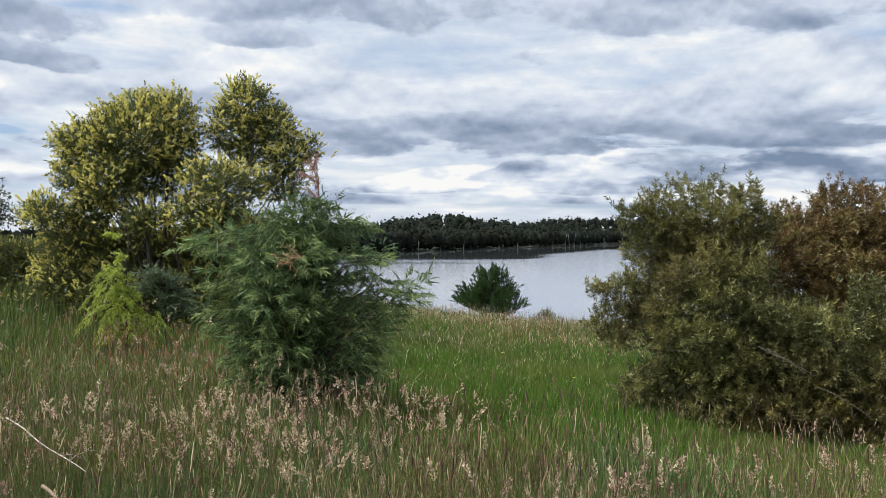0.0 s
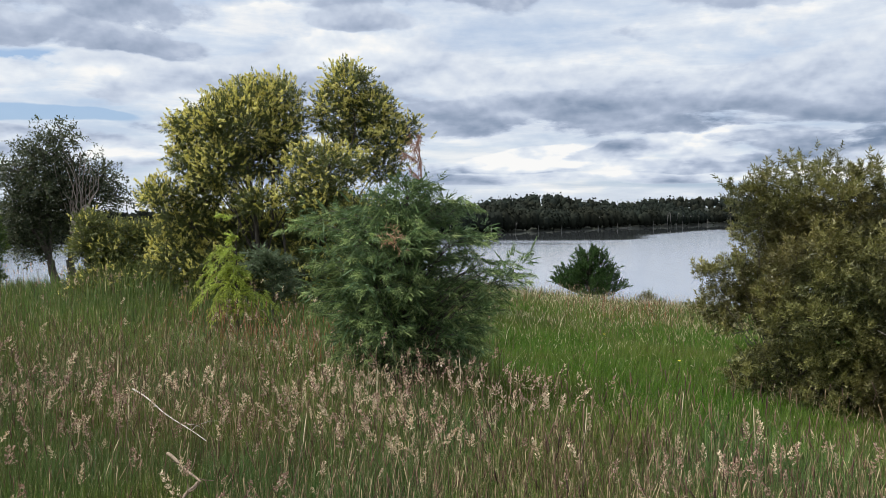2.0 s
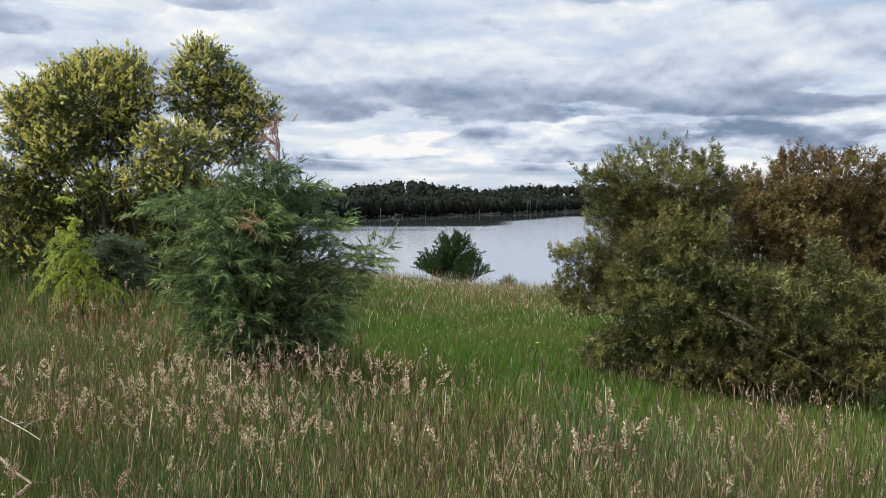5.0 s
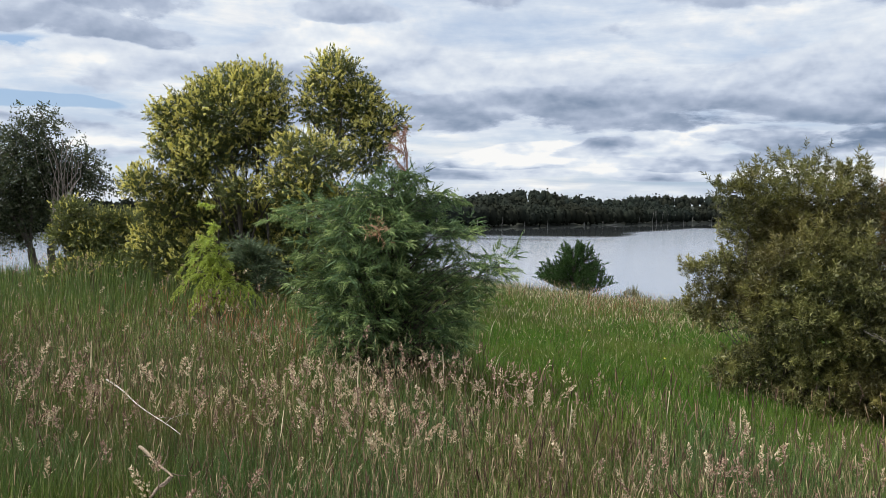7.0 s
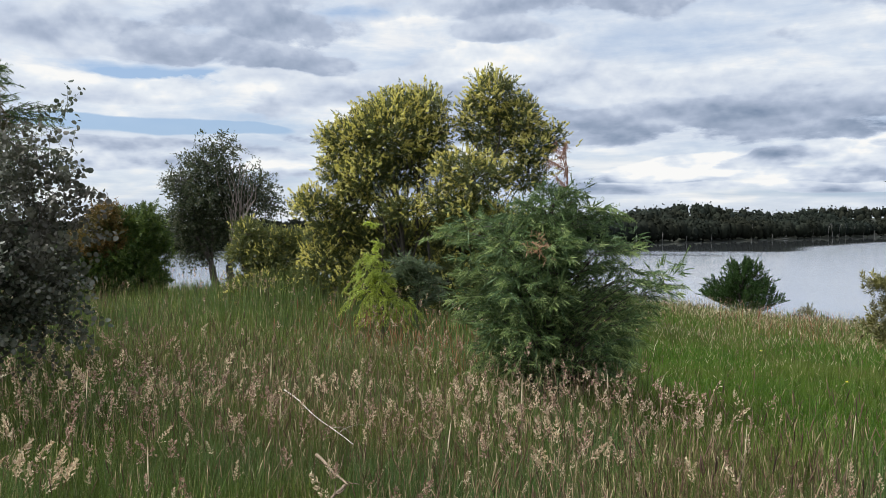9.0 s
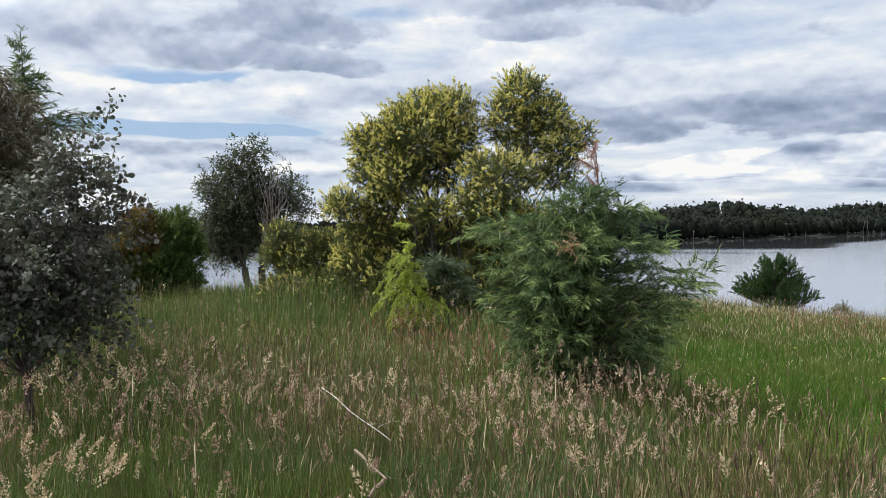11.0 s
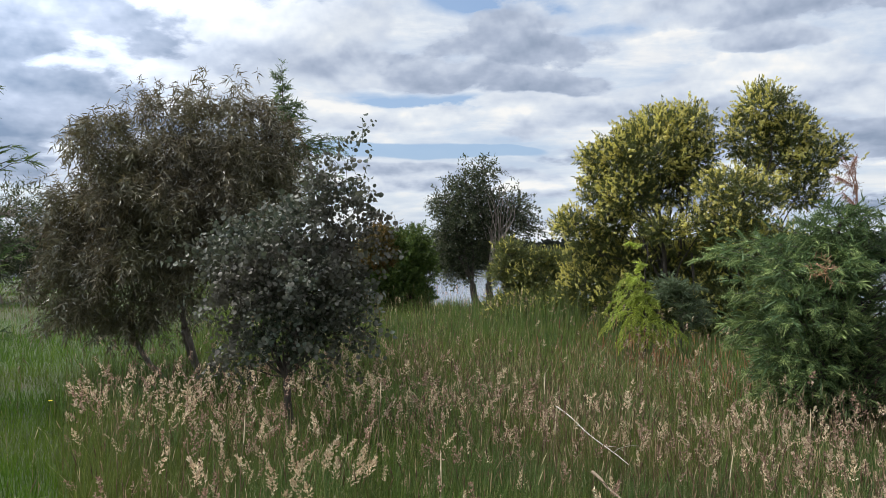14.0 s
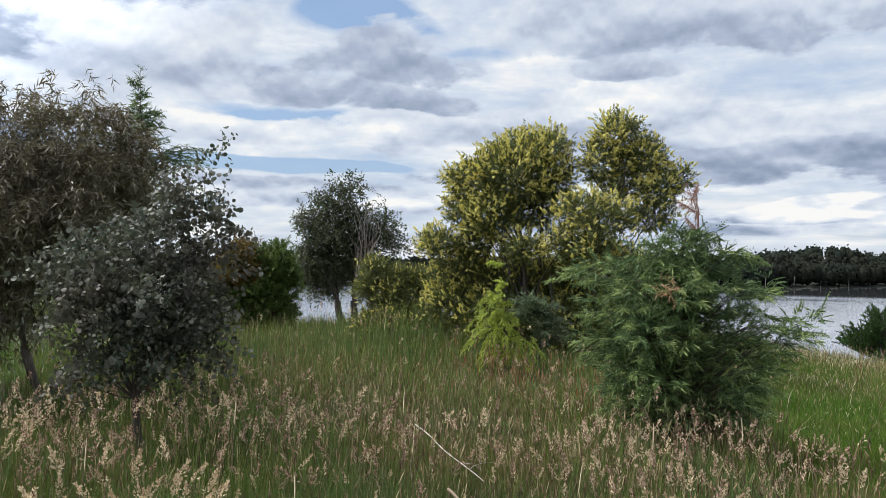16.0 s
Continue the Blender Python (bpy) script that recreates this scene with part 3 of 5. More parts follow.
BUSH = leafy("willow wattle leaves", [(0.028, 0.032, 0.009), (0.052, 0.058, 0.016), (0.090, 0.094, 0.027), (0.18, 0.17, 0.065)],
             (0.15, 0.17, 0.035), 0.45, 0.14, (0.085, 0.066, 0.020), 1.1, 0.3)
# lighter copies of the bush leaves: top light on the tufts put into colour
LITBUSH = leafy("top-lit willow wattle leaves", [(0.070, 0.070, 0.018), (0.112, 0.110, 0.028), (0.155, 0.15, 0.042), (0.23, 0.22, 0.08)],
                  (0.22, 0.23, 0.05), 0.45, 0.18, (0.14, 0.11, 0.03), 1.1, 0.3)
LITRUST = leafy("top-lit rusty wattle leaves", [(0.075, 0.052, 0.016), (0.125, 0.088, 0.026), (0.17, 0.135, 0.042), (0.24, 0.19, 0.075)],
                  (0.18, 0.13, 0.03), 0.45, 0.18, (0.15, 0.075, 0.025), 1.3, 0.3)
BROWNBUSH = leafy("rusty wattle leaves", [(0.060, 0.036, 0.013), (0.105, 0.060, 0.020), (0.16, 0.085, 0.027), (0.115, 0.092, 0.028)],
                  (0.15, 0.08, 0.02), 0.5, 0.25, (0.060, 0.055, 0.018), 1.3, 0.25)
GUM = leafy("gum leaves", [(0.022, 0.030, 0.015), (0.036, 0.047, 0.023), (0.058, 0.068, 0.034), (0.13, 0.13, 0.08)], (0.10, 0.13, 0.04), 0.5, 0.25, None, 0.8, 0.3)
BROWNGUM = leafy("bronze gum leaves", [(0.042, 0.036, 0.021), (0.080, 0.069, 0.038), (0.126, 0.110, 0.064), (0.28, 0.24, 0.17)],
                 (0.20, 0.14, 0.06), 0.38, 0.22, (0.095, 0.095, 0.042), 1.2, 0.5)
DOLLAR = leafy("silver dollar leaves", [(0.030, 0.042, 0.026), (0.055, 0.070, 0.046), (0.088, 0.098, 0.068), (0.19, 0.185, 0.15)],
               (0.13, 0.15, 0.09), 0.55, 0.2, (0.100, 0.080, 0.064), 1.5, 0.28)
PINE = leafy("pine needles", [(0.020, 0.042, 0.014), (0.034, 0.064, 0.020), (0.054, 0.094, 0.028)], (0.06, 0.10, 0.02), 0.7, 0.2, None, 0.8, 0.1)
DEADLEAF = leafy("dead sprays", [(0.26, 0.13, 0.07), (0.34, 0.19, 0.11), (0.40, 0.25, 0.16)], (0.3, 0.16, 0.08), 0.8, 0.2)
MIXSHRUB = leafy("green shrub leaves", [(0.022, 0.046, 0.010), (0.042, 0.078, 0.015), (0.070, 0.115, 0.022), (0.11, 0.14, 0.03)], (0.12, 0.16, 0.03), 0.5, 0.28)
ORANGE = leafy("orange tinted shrub leaves", [(0.06, 0.05, 0.014), (0.12, 0.075, 0.02), (0.20, 0.11, 0.03)], (0.2, 0.12, 0.03), 0.5, 0.28, (0.07, 0.08, 0.02), 1.2)


def wattle(ob, lobes, spacing, per, flowers, length=(0.09, 0.16), base_r=0.13, fork=0.9, stems=3, flower_size=(0.065, 0.105), bare=0.0, fill=0):
    """flowers: plumes of blossom on each tuft; bare: how far blossom fails on the shaded lower boughs."""
    c, o = outer(lobes, spacing)
    pos, way = tufts(c, o, per, spacing, 0.35, 0.5, length[1] * 0.5)
    inner, iway = core(lobes, fill, 0.3) if fill else (pos[:0], way[:0])
    tpls = [shoot(thin_leaf(0.42, 0.17), 10, 0.05, (75, 28), (0.7, 1.2)) for _ in range(3)]
    v, f = grow(tpls, np.concatenate([pos, inner]), np.concatenate([way, iway]), length)
    part("crown", np_mesh("crown", v, f, ACACIA_LEAF), ob)
    patch = np.array([noise.noise(Vector(q) * 1.3 + Vector((5, 2, 1))) for q in c])
    sunny = patch * 0.9 + 0.35 * o[:, 2] - 0.25 * o[:, 0] + rng.normal(size=len(c)) * 0.2 - bare * smooth(-c[:, 2], -2.3, -1.2)
    full = sunny > -0.12
    fp, fw = tufts(c[full] + o[full] * spacing * 0.1, o[full], flowers, spacing * 1.1, 0.6, 0.5)
    few = ~full
    gp, gw = tufts(c[few] + o[few] * spacing * 0.1, o[few], max(1, flowers // 4), spacing, 0.6, 0.5)
    v, f = grow([raceme(12) for _ in range(4)], np.concatenate([fp, gp]), np.concatenate([fw, gw]), flower_size)
    part("blossom", np_mesh("blossom", v, f, BLOSSOM), ob, "pale yellow wattle blossom in small plumes")
    add_wood(ob, lobes, base_r, fork, pos, 420, stems, 0.35, BARK_DARK)


def raceme(bumps):
    """A short fluffy plume of blossom along +z."""
    t = np.linspace(0, 1, bumps)
    a = np.arange(bumps) * 2.4
    p = np.stack([np.cos(a) * 0.17 * (1.1 - t), np.sin(a) * 0.17 * (1.1 - t), t], -1)
    d = np.stack([np.cos(a), np.sin(a), 0.6 + 0 * a], -1)
    tri = np.array([(0.5, 0, 0), (-0.25, 0.43, 0.12), (-0.25, -0.43, 0.12)])
    return scatter(tri, np.array([(0, 1, 2)]), frames_along(d + rng.normal(size=(bumps, 3)) * 0.4, rng.uniform(0, 6, bumps)), p, rng.uniform(0.34, 0.52, bumps))


WATTLE_BOUGHS_HIGH = [(0.87, 4.28, 0, 0.1, 0.16), (0.83, 4.04, 0, 0.37, 0.29), (-0.86, 3.78, 0.1, 0.41, 0.25), (-0.43, 3.73, 0, 0.48, 0.33), (1.31, 3.58, 0, 0.34, 0.41), (0.59, 3.54, 0.1, 0.35, 0.41),
    (-1.45, 3.41, 0, 0.4, 0.29), (1.01, 3.35, 0.5, 0.35, 0.53), (-0.99, 3.28, 0, 0.81, 0.57), (1.92, 3.24, 0.1, 0.2, 0.17), (-1.94, 3.2, 0, 0.26, 0.19), (-0.24, 3.2, -0.1, 0.35, 0.44),
    (-1.68, 3.12, 0, 0.46, 0.4), (1.55, 3.05, 0, 0.34, 0.3), (-0.67, 2.72, 0.3, 0.47, 0.41), (-1.84, 2.64, 0, 0.34, 0.32)]
WATTLE_BOUGHS_LOW = [(1.48, 2.64, 0.2, 0.36, 0.34), (0.15, 2.6, -0.9, 0.33, 0.27), (-1.33, 2.57, -0.3, 0.51, 0.39), (0.86, 2.46, -0.9, 0.24, 0.28), (0.49, 2.45, -1, 0.44, 0.38), (-1.65, 2.14, 0.1, 0.4, 0.35),
    (-0.04, 2.08, -0.9, 0.33, 0.24), (-2.31, 2.06, 0, 0.36, 0.23), (-2.47, 1.99, 0, 0.21, 0.15), (-0.77, 1.95, -0.6, 0.41, 0.18), (0.32, 1.9, -0.8, 0.51, 0.28), (-1.95, 1.62, 0.3, 0.49, 0.35),
    (0.95, 1.53, 0.3, 0.66, 0.5), (-1.08, 1.4, 0.6, 0.75, 0.4), (-0.04, 1.31, 0.5, 0.76, 0.5)]
WATTLE_BOUGHS = WATTLE_BOUGHS_HIGH + WATTLE_BOUGHS_LOW
ob = stand("wattle_tree", 16.6, 14.7, "large rounded wattle tree covered in yellow blossom", "tree")
wattle(ob, WATTLE_BOUGHS + [(-1.2, 0.8, 0.4, 1.0, 0.5), (0.1, 0.7, 0.4, 1.1, 0.6), (1.2, 0.8, 0.4, 0.9, 0.55), (-2.1, 1.0, 0.3, 0.5, 0.45)], 0.16, 10, 10, bare=0.5, fill=6500)

ob = stand("wattle_shrub", 27.7, 17.0, "low wattle shrub with cream yellow blossom", "shrub")
wattle(ob, [(-0.62, 1.46, 0, 0.3, 0.28), (-0.07, 1.33, 0, 0.3, 0.23), (0.35, 1.24, 0.1, 0.35, 0.3), (-0.73, 1.09, 0, 0.28, 0.25), (-0.3, 1, 0, 0.51, 0.23), (0.62, 1, 0.2, 0.42, 0.28),
    (0, 0.45, 0.1, 0.9, 0.4), (-0.5, 0.3, 0, 0.6, 0.3)], 0.15, 12, 5, (0.10, 0.18), 0.04, 0.3, 4, (0.05, 0.085), 0.0, 1500)


def frond_branches(ob, lobes, stem_h, count, per, tpls, size, mat, stem_r=0.05, droop=0.35, lean=0.55, bark_mat=BARK_DARK, foot=0.1, twist=0.5, even=0.45, skin=9.0, pale_mat=None, spacing=0.0, fill=0):
    """A feathery conifer: boughs from one stem out to the skin of the lobes, each with side sprays that make an arching plume."""
    if spacing:
        tips, out = outer(lobes, spacing, 0.8, 0.7)
        deep, deep_out = in_lobes(lobes, count, 0.1, even=even)
        tips, out = np.concatenate([tips, deep]), np.concatenate([out, deep_out])
    else:
        tips, out = in_lobes(lobes, count, 0.5, even=even)
    part("trunk", np_mesh("trunk", *limb((0, 0, -0.08), (0.02, 0.02, stem_h), stem_r, stem_r * 0.12, 0.05, 9, 7), bark_mat, True), ob)
    tubes = []
    P, F, S, U = [], [], [], []
    for q in tips:
        hz = np.hypot(q[0], q[1])
        a = np.array([0, 0, np.clip(q[2] - hz * lean, foot, stem_h * 0.93)])
        t = np.linspace(0, 1, 9)[:, None]
        p = a + (q - a) * t
        p[:, 2] += (0.20 * hz * np.sin(t * np.pi) - droop * 0.16 * hz * t ** 4)[:, 0]
        p[1:-1] += rng.normal(size=(7, 3)) * 0.012
        tubes.append(tube(p, np.linspace(stem_r * 0.15, 0.0015, 9), 3))
        inner_end = max(0.12, 1 - skin / (np.linalg.norm(q - a) + 1e-6))
        u = np.sort(inner_end + (1 - inner_end) * rng.uniform(0, 1, per) ** 0.85)
        i = np.minimum((u * 8).astype(int), 7)
        w = (u * 8 - i)[:, None]
        c = p[i] * (1 - w) + p[i + 1] * w
        d = p[i + 1] - p[i]
        d /= np.linalg.norm(d, axis=1, keepdims=True)
        side = np.cross(d, [0, 0, 1.0])
        side /= np.linalg.norm(side, axis=1, keepdims=True) + 1e-6
        sgn = np.where(np.arange(per) % 2, 1.0, -1.0)[:, None]
        e = d + side * sgn * (1.05 - 0.7 * u)[:, None] + rng.normal(size=(per, 3)) * 0.36 - np.array([0, 0, droop * 0.4])
        P.append(c)
        F.append(e)
        S.append((1.15 - 0.55 * u) * rng.uniform(size[0], size[1], per))
        U.append(u + rng.normal(size=per) * 0.05)
    if fill:
        q, o = core(lobes, fill, -0.1)
        P, F, S, U = P + [q], F + [o + rng.normal(size=(fill, 3)) * 0.4], S + [rng.uniform(size[0], size[1], fill)], U + [np.zeros(fill)]
    P, F, S, U = np.concatenate(P), np.concatenate(F), np.concatenate(S), np.concatenate(U)
    young = U > 0.86 if pale_mat else U > 9

    def sprays(sel):
        parts = []
        for k, tpl in enumerate(tpls):
            q = P[sel][k::len(tpls)]
            parts.append(scatter(*tpl, frames_along(F[sel][k::len(tpls)], rng.normal(size=len(q)) * twist), q, S[sel][k::len(tpls)]))
        return join(parts)

    part("crown", np_mesh("crown", *sprays(~young), mat), ob)
    if pale_mat:
        part("pale_growth", np_mesh("pale_growth", *sprays(young), pale_mat), ob, "paler fresh green growth at the tips")
    tagged(part("branchwork", np_mesh("branchwork", *join(tubes), bark_mat), ob), kind="stuff")
    return P


PLUMES = [plume(5, 0.38, 0.10) for _ in range(4)]
CYPRESS_BOUGHS_HIGH = [(0.24, 2.04, 0, 0.17, 0.12), (0.03, 1.92, 0, 0.25, 0.21), (0.58, 1.89, 0.1, 0.14, 0.06), (0.38, 1.84, 0.1, 0.23, 0.16), (-0.25, 1.83, -0.1, 0.28, 0.17), (-1.0, 1.77, 0.1, 0.2, 0.08),
    (-0.66, 1.74, 0, 0.3, 0.15), (0.73, 1.63, 0, 0.17, 0.08), (0.01, 1.6, -0.4, 0.25, 0.22), (-0.15, 1.42, 0.25, 0.55, 0.44), (-0.37, 1.55, -0.35, 0.27, 0.2), (0.41, 1.55, -0.05, 0.27, 0.19),
    (-0.68, 1.43, -0.1, 0.24, 0.15), (0.64, 1.4, 0, 0.2, 0.11), (1.17, 1.39, -0.1, 0.12, 0.06)]
CYPRESS_BOUGHS_LOW = [(0.93, 1.28, -0.1, 0.19, 0.1), (-0.25, 1.21, -0.5, 0.27, 0.24), (0.52, 1.17, 0.15, 0.2, 0.18), (0.05, 1.16, -0.45, 0.17, 0.2), (-0.58, 1.12, -0.15, 0.24, 0.17), (0.8, 1.06, -0.1, 0.2, 0.12),
    (-0.82, 1.05, 0.15, 0.16, 0.18), (-0.15, 0.85, 0.2, 0.62, 0.58), (0.44, 0.85, 0.15, 0.44, 0.56), (0.68, 0.86, -0.25, 0.17, 0.16), (-0.46, 0.84, -0.2, 0.22, 0.17), (-0.16, 0.81, -0.45, 0.27, 0.2),
    (0.57, 0.61, -0.3, 0.22, 0.16), (-0.43, 0.58, -0.2, 0.25, 0.14), (0.02, 0.55, -0.3, 0.27, 0.14)]
CYPRESS_BOUGHS = CYPRESS_BOUGHS_HIGH + CYPRESS_BOUGHS_LOW
ob = stand("cypress_bush", 9.7, 7.7, "bushy blue-green cypress with feathery drooping sprays", "conifer")
frond_branches(ob, CYPRESS_BOUGHS + [(1.03, 1.33, -0.1, 0.2, 0.1), (0.9, 1.18, -0.1, 0.2, 0.12)], 2.1, 60, 23, PLUMES, (0.12, 0.20), CYPRESS, 0.05, 0.75, 0.85, twist=1.0, even=0.62, skin=0.40, pale_mat=YOUNG, spacing=0.155, fill=1500)
# the dried leader and a dead tuft of it
pts = [((0.20, 0.05, 1.95), (0.05, 0.05, 2.52)), ((0.16, 0.05, 2.12), (0.13, 0.0, 2.44)), ((0.13, 0.05, 2.25), (0.00, 0.1, 2.34)), ((0.18, 0.05, 2.05), (0.05, 0.1, 2.20)), ((0.10, 0.05, 2.35), (0.16, 0.0, 2.50))]
twigs = [limb(a, b, 0.008, 0.003, 0.15, 6, 4) for a, b in pts]
for k in range(420):
    a, b = (np.array(q) for q in pts[k % 5])
    s = a + (b - a) * rng.uniform(0.25, 1.0)
    twigs.append(limb(s, s + rng.normal(size=3) * (0.03, 0.03, 0.03) + (-0.01, 0, -0.02), 0.0022, 0.001, 0.3, 3, 3))
v, f = join(twigs)
part("dead_leader", np_mesh("dead_leader", v, f, BARK_RED), ob, "dry reddish bare twigs at the tip")
tuft = np.array([[-0.12, -0.75, 1.55]]) + rng.normal(size=(40, 3)) * (0.05, 0.04, 0.05)
v, f = scatter(*PLUMES[0], frames_along(rng.normal(size=(40, 3)), rng.uniform(0, 6, 40)), tuft, rng.uniform(0.05, 0.10, 40))
tagged(part("dead_tuft", np_mesh("dead_tuft", v, f, DEADLEAF), ob), "small dead orange-brown tuft", kind="stuff")

SHORT = [shoot(thin_leaf(0.30, 0.10), 22, 0.05, (62, 25), (0.7, 1.2), 0.05) for _ in range(3)]
ob = stand("golden_conifer", 20.9, 12.06, "small golden-green young conifer with drooping tips", "conifer")
frond_branches(ob, [(-0.27, 1.64, 0, 0.04, 0.12), (-0.16, 1.35, 0, 0.11, 0.09), (-0.22, 1.08, 0, 0.31, 0.11), (-0.19, 0.81, 0, 0.43, 0.13), (-0.16, 0.56, 0, 0.5, 0.12), (0.34, 0.44, 0, 0.32, 0.11),
    (-0.18, 0.3, 0.1, 0.35, 0.1), (0.21, 0.29, 0, 0.29, 0.06)],
               1.72, 4, 20, SHORT, (0.08, 0.135), GOLDEN, 0.025, 1.6, -0.15, twist=1.2, even=0.58, skin=0.30, spacing=0.18)

ob = stand("grey_cypress_bush", 18.6, 12.8, "low grey-green spreading cypress bush", "conifer")
frond_branches(ob, [(-0.17, 1.13, 0, 0.25, 0.12), (0.16, 1, 0, 0.25, 0.15), (-0.33, 0.96, 0, 0.2, 0.15), (0.24, 0.71, 0, 0.31, 0.22)], 0.9, 20, 16, PLUMES, (0.14, 0.24), GREYCYP, 0.03, spacing=0.16)

ob = stand("cypress_tree", 45.6, 13.9, "slim young cypress with a feathery pointed top", "conifer")
frond_branches(ob, [(0, 1.6, 0, 1.15, 0.9), (0.1, 2.6, 0, 0.85, 0.7), (0.05, 3.4, 0, 0.6, 0.45), (0.03, 3.85, 0, 0.40, 0.32), (0.02, 4.2, 0, 0.24, 0.26), (0.02, 4.5, 0, 0.10, 0.18), (0.75, 3.2, 0, 0.5, 0.22), (0.85, 2.75, 0, 0.5, 0.3), (0.35, 3.65, 0, 0.3, 0.2), (0.7, 3.25, -0.3, 0.3, 0.12), (0.95, 3.4, -0.3, 0.2, 0.08)],
               4.55, 260, 12, PLUMES, (0.12, 0.22), CYPRESS, 0.04, 0.6, 0.6, twist=1.2, even=0.5)
ob = stand("cypress_tree", 64.4, 9.5, "slim young cypress with a feathery pointed top", "conifer")
frond_branches(ob, [(0, 1.4, 0, 0.7, 0.9), (0.0, 2.4, 0, 0.55, 0.6), (0, 3.2, 0, 0.3, 0.5)], 3.6, 50, 12, PLUMES, (0.14, 0.28), CYPRESS, 0.06, 0.3, 0.7)


def pine(ob, h, spread):
    part("trunk", np_mesh("trunk", *limb((0, 0, -0.1), (0, 0, h * 0.93), 0.09, 0.02, 0.03, 8, 7), BARK_DARK, True), ob)
    tubes = []
    needles = [shoot(thin_leaf(0.30, 0.08), 30, 0.1, (60, 15), twig=0.03) for _ in range(3)]
    P, D = [], []
    for k in range(120):
        z = rng.uniform(0.02, 0.97)
        reach = spread * 0.98 * (1 - z * 0.97) ** 0.8 * rng.uniform(0.7, 1.1) + 0.10
        a = k * 2.4 + rng.uniform(-0.3, 0.3)
        s = np.array([0, 0, z * h * 0.9])
        e = s + np.array([np.cos(a) * reach, np.sin(a) * reach, reach * 0.40])
        tubes.append(limb(s, e, 0.03, 0.01, 0.1, 5, 4))
        m = max(3, int(reach * 6))
        for t in np.linspace(0.3, 1, m):
            P.append(s + (e - s) * t + rng.normal(size=3) * 0.05)
            D.append((np.cos(a) * 0.35, np.sin(a) * 0.35, 1.0))
            if rng.uniform() < 0.5:
                P.append(s + (e - s) * t + rng.normal(size=3) * 0.06)
                D.append((np.cos(a) + rng.normal() * 0.5, np.sin(a) + rng.normal() * 0.5, 0.5))
    P, D = np.array(P), np.array(D)
    v, f = join([scatter(*t, frames_along(D[k::3], rng.uniform(0, 6, len(D[k::3]))), P[k::3], rng.uniform(0.26, 0.46, len(P[k::3]))) for k, t in enumerate(needles)])
    part("crown", np_mesh("crown", v, f, PINE), ob)
    tagged(part("branchwork", np_mesh("branchwork", *join(tubes), BARK_DARK), ob), kind="stuff")


pine(stand("pine_tree", -3.25, 40.0, "small dark green pine below the crest of the slope", "pine"), 2.75, 1.75)


def willow_bush(ob, lobes, spacing, per, mat, length=(0.075, 0.135), base_r=0.05, leaves=17, lift=0.75, fill=0, leaf_size=(0.44, 0.13), wild=0.3, pale_mat=None):
    """A bush of brush-like leafy shoots that stand up and out in separate tufts."""
    c, o = outer(lobes, spacing)
    pos, way = tufts(c, o, per, spacing * 0.75, lift, wild, length[1] * 0.45)
    inner, iway = core(lobes, fill, 0.3) if fill else (pos[:0], way[:0])
    tpls = [shoot(thin_leaf(*leaf_size), leaves, 0.08, (75, 38), (0.7, 1.25)) for _ in range(4)]
    # fresh: upward tufts, varied by noise, take the lighter colour painted as top light
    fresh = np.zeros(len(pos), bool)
    if pale_mat:
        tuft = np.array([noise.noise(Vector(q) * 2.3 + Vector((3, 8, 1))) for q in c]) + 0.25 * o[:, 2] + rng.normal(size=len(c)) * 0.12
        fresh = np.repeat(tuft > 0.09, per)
        part("pale_growth", np_mesh("pale_growth", *grow(tpls, pos[fresh], way[fresh], length), pale_mat), ob, "lighter olive shoots with top light put into their colour")
    v, f = grow(tpls, np.concatenate([pos[~fresh], inner]), np.concatenate([way[~fresh], iway]), length)
    part("crown", np_mesh("crown", v, f, mat), ob)
    add_wood(ob, lobes, base_r, 0.45, pos, 260, 5, 0.3, BARK_DARK)


OLIVE_BOUGHS_HIGH = [(-0.51, 2.5, 0, 0.13, 0.13), (-0.2, 2.5, 0, 0.15, 0.14), (0.11, 2.41, 0, 0.18, 0.14), (-0.8, 2.37, 0, 0.18, 0.13), (-1.21, 2.35, 0, 0.1, 0.05), (-1, 2.25, 0, 0.21, 0.09),
    (-0.59, 2.21, 0, 0.29, 0.17), (-0.13, 2.2, -0.1, 0.29, 0.2), (0.25, 2.2, 0.1, 0.22, 0.18), (-0.89, 1.99, 0.1, 0.25, 0.15), (-0.42, 1.93, 0.1, 0.3, 0.17), (0.05, 1.93, 0, 0.29, 0.16),
    (-0.97, 1.78, 0.1, 0.14, 0.06)]
OLIVE_BOUGHS_MID = [(-0.22, 1.72, -0.4, 0.17, 0.18), (0.16, 1.66, -0.35, 0.24, 0.17), (-0.49, 1.56, -0.4, 0.24, 0.17), (-1.11, 1.46, 0, 0.21, 0.12), (-1.37, 1.42, 0, 0.15, 0.06), (-0.21, 1.36, -0.5, 0.29, 0.21),
    (-0.36, 1.35, 0.5, 0.76, 0.76), (-0.71, 1.34, 0.25, 0.22, 0.22), (1.22, 1.34, -0.4, 0.19, 0.27), (0.17, 1.31, -0.45, 0.25, 0.19), (-0.71, 1.23, -0.35, 0.15, 0.12), (-1.23, 1.19, 0, 0.21, 0.12),
    (0.56, 1.17, -0.55, 0.25, 0.16)]
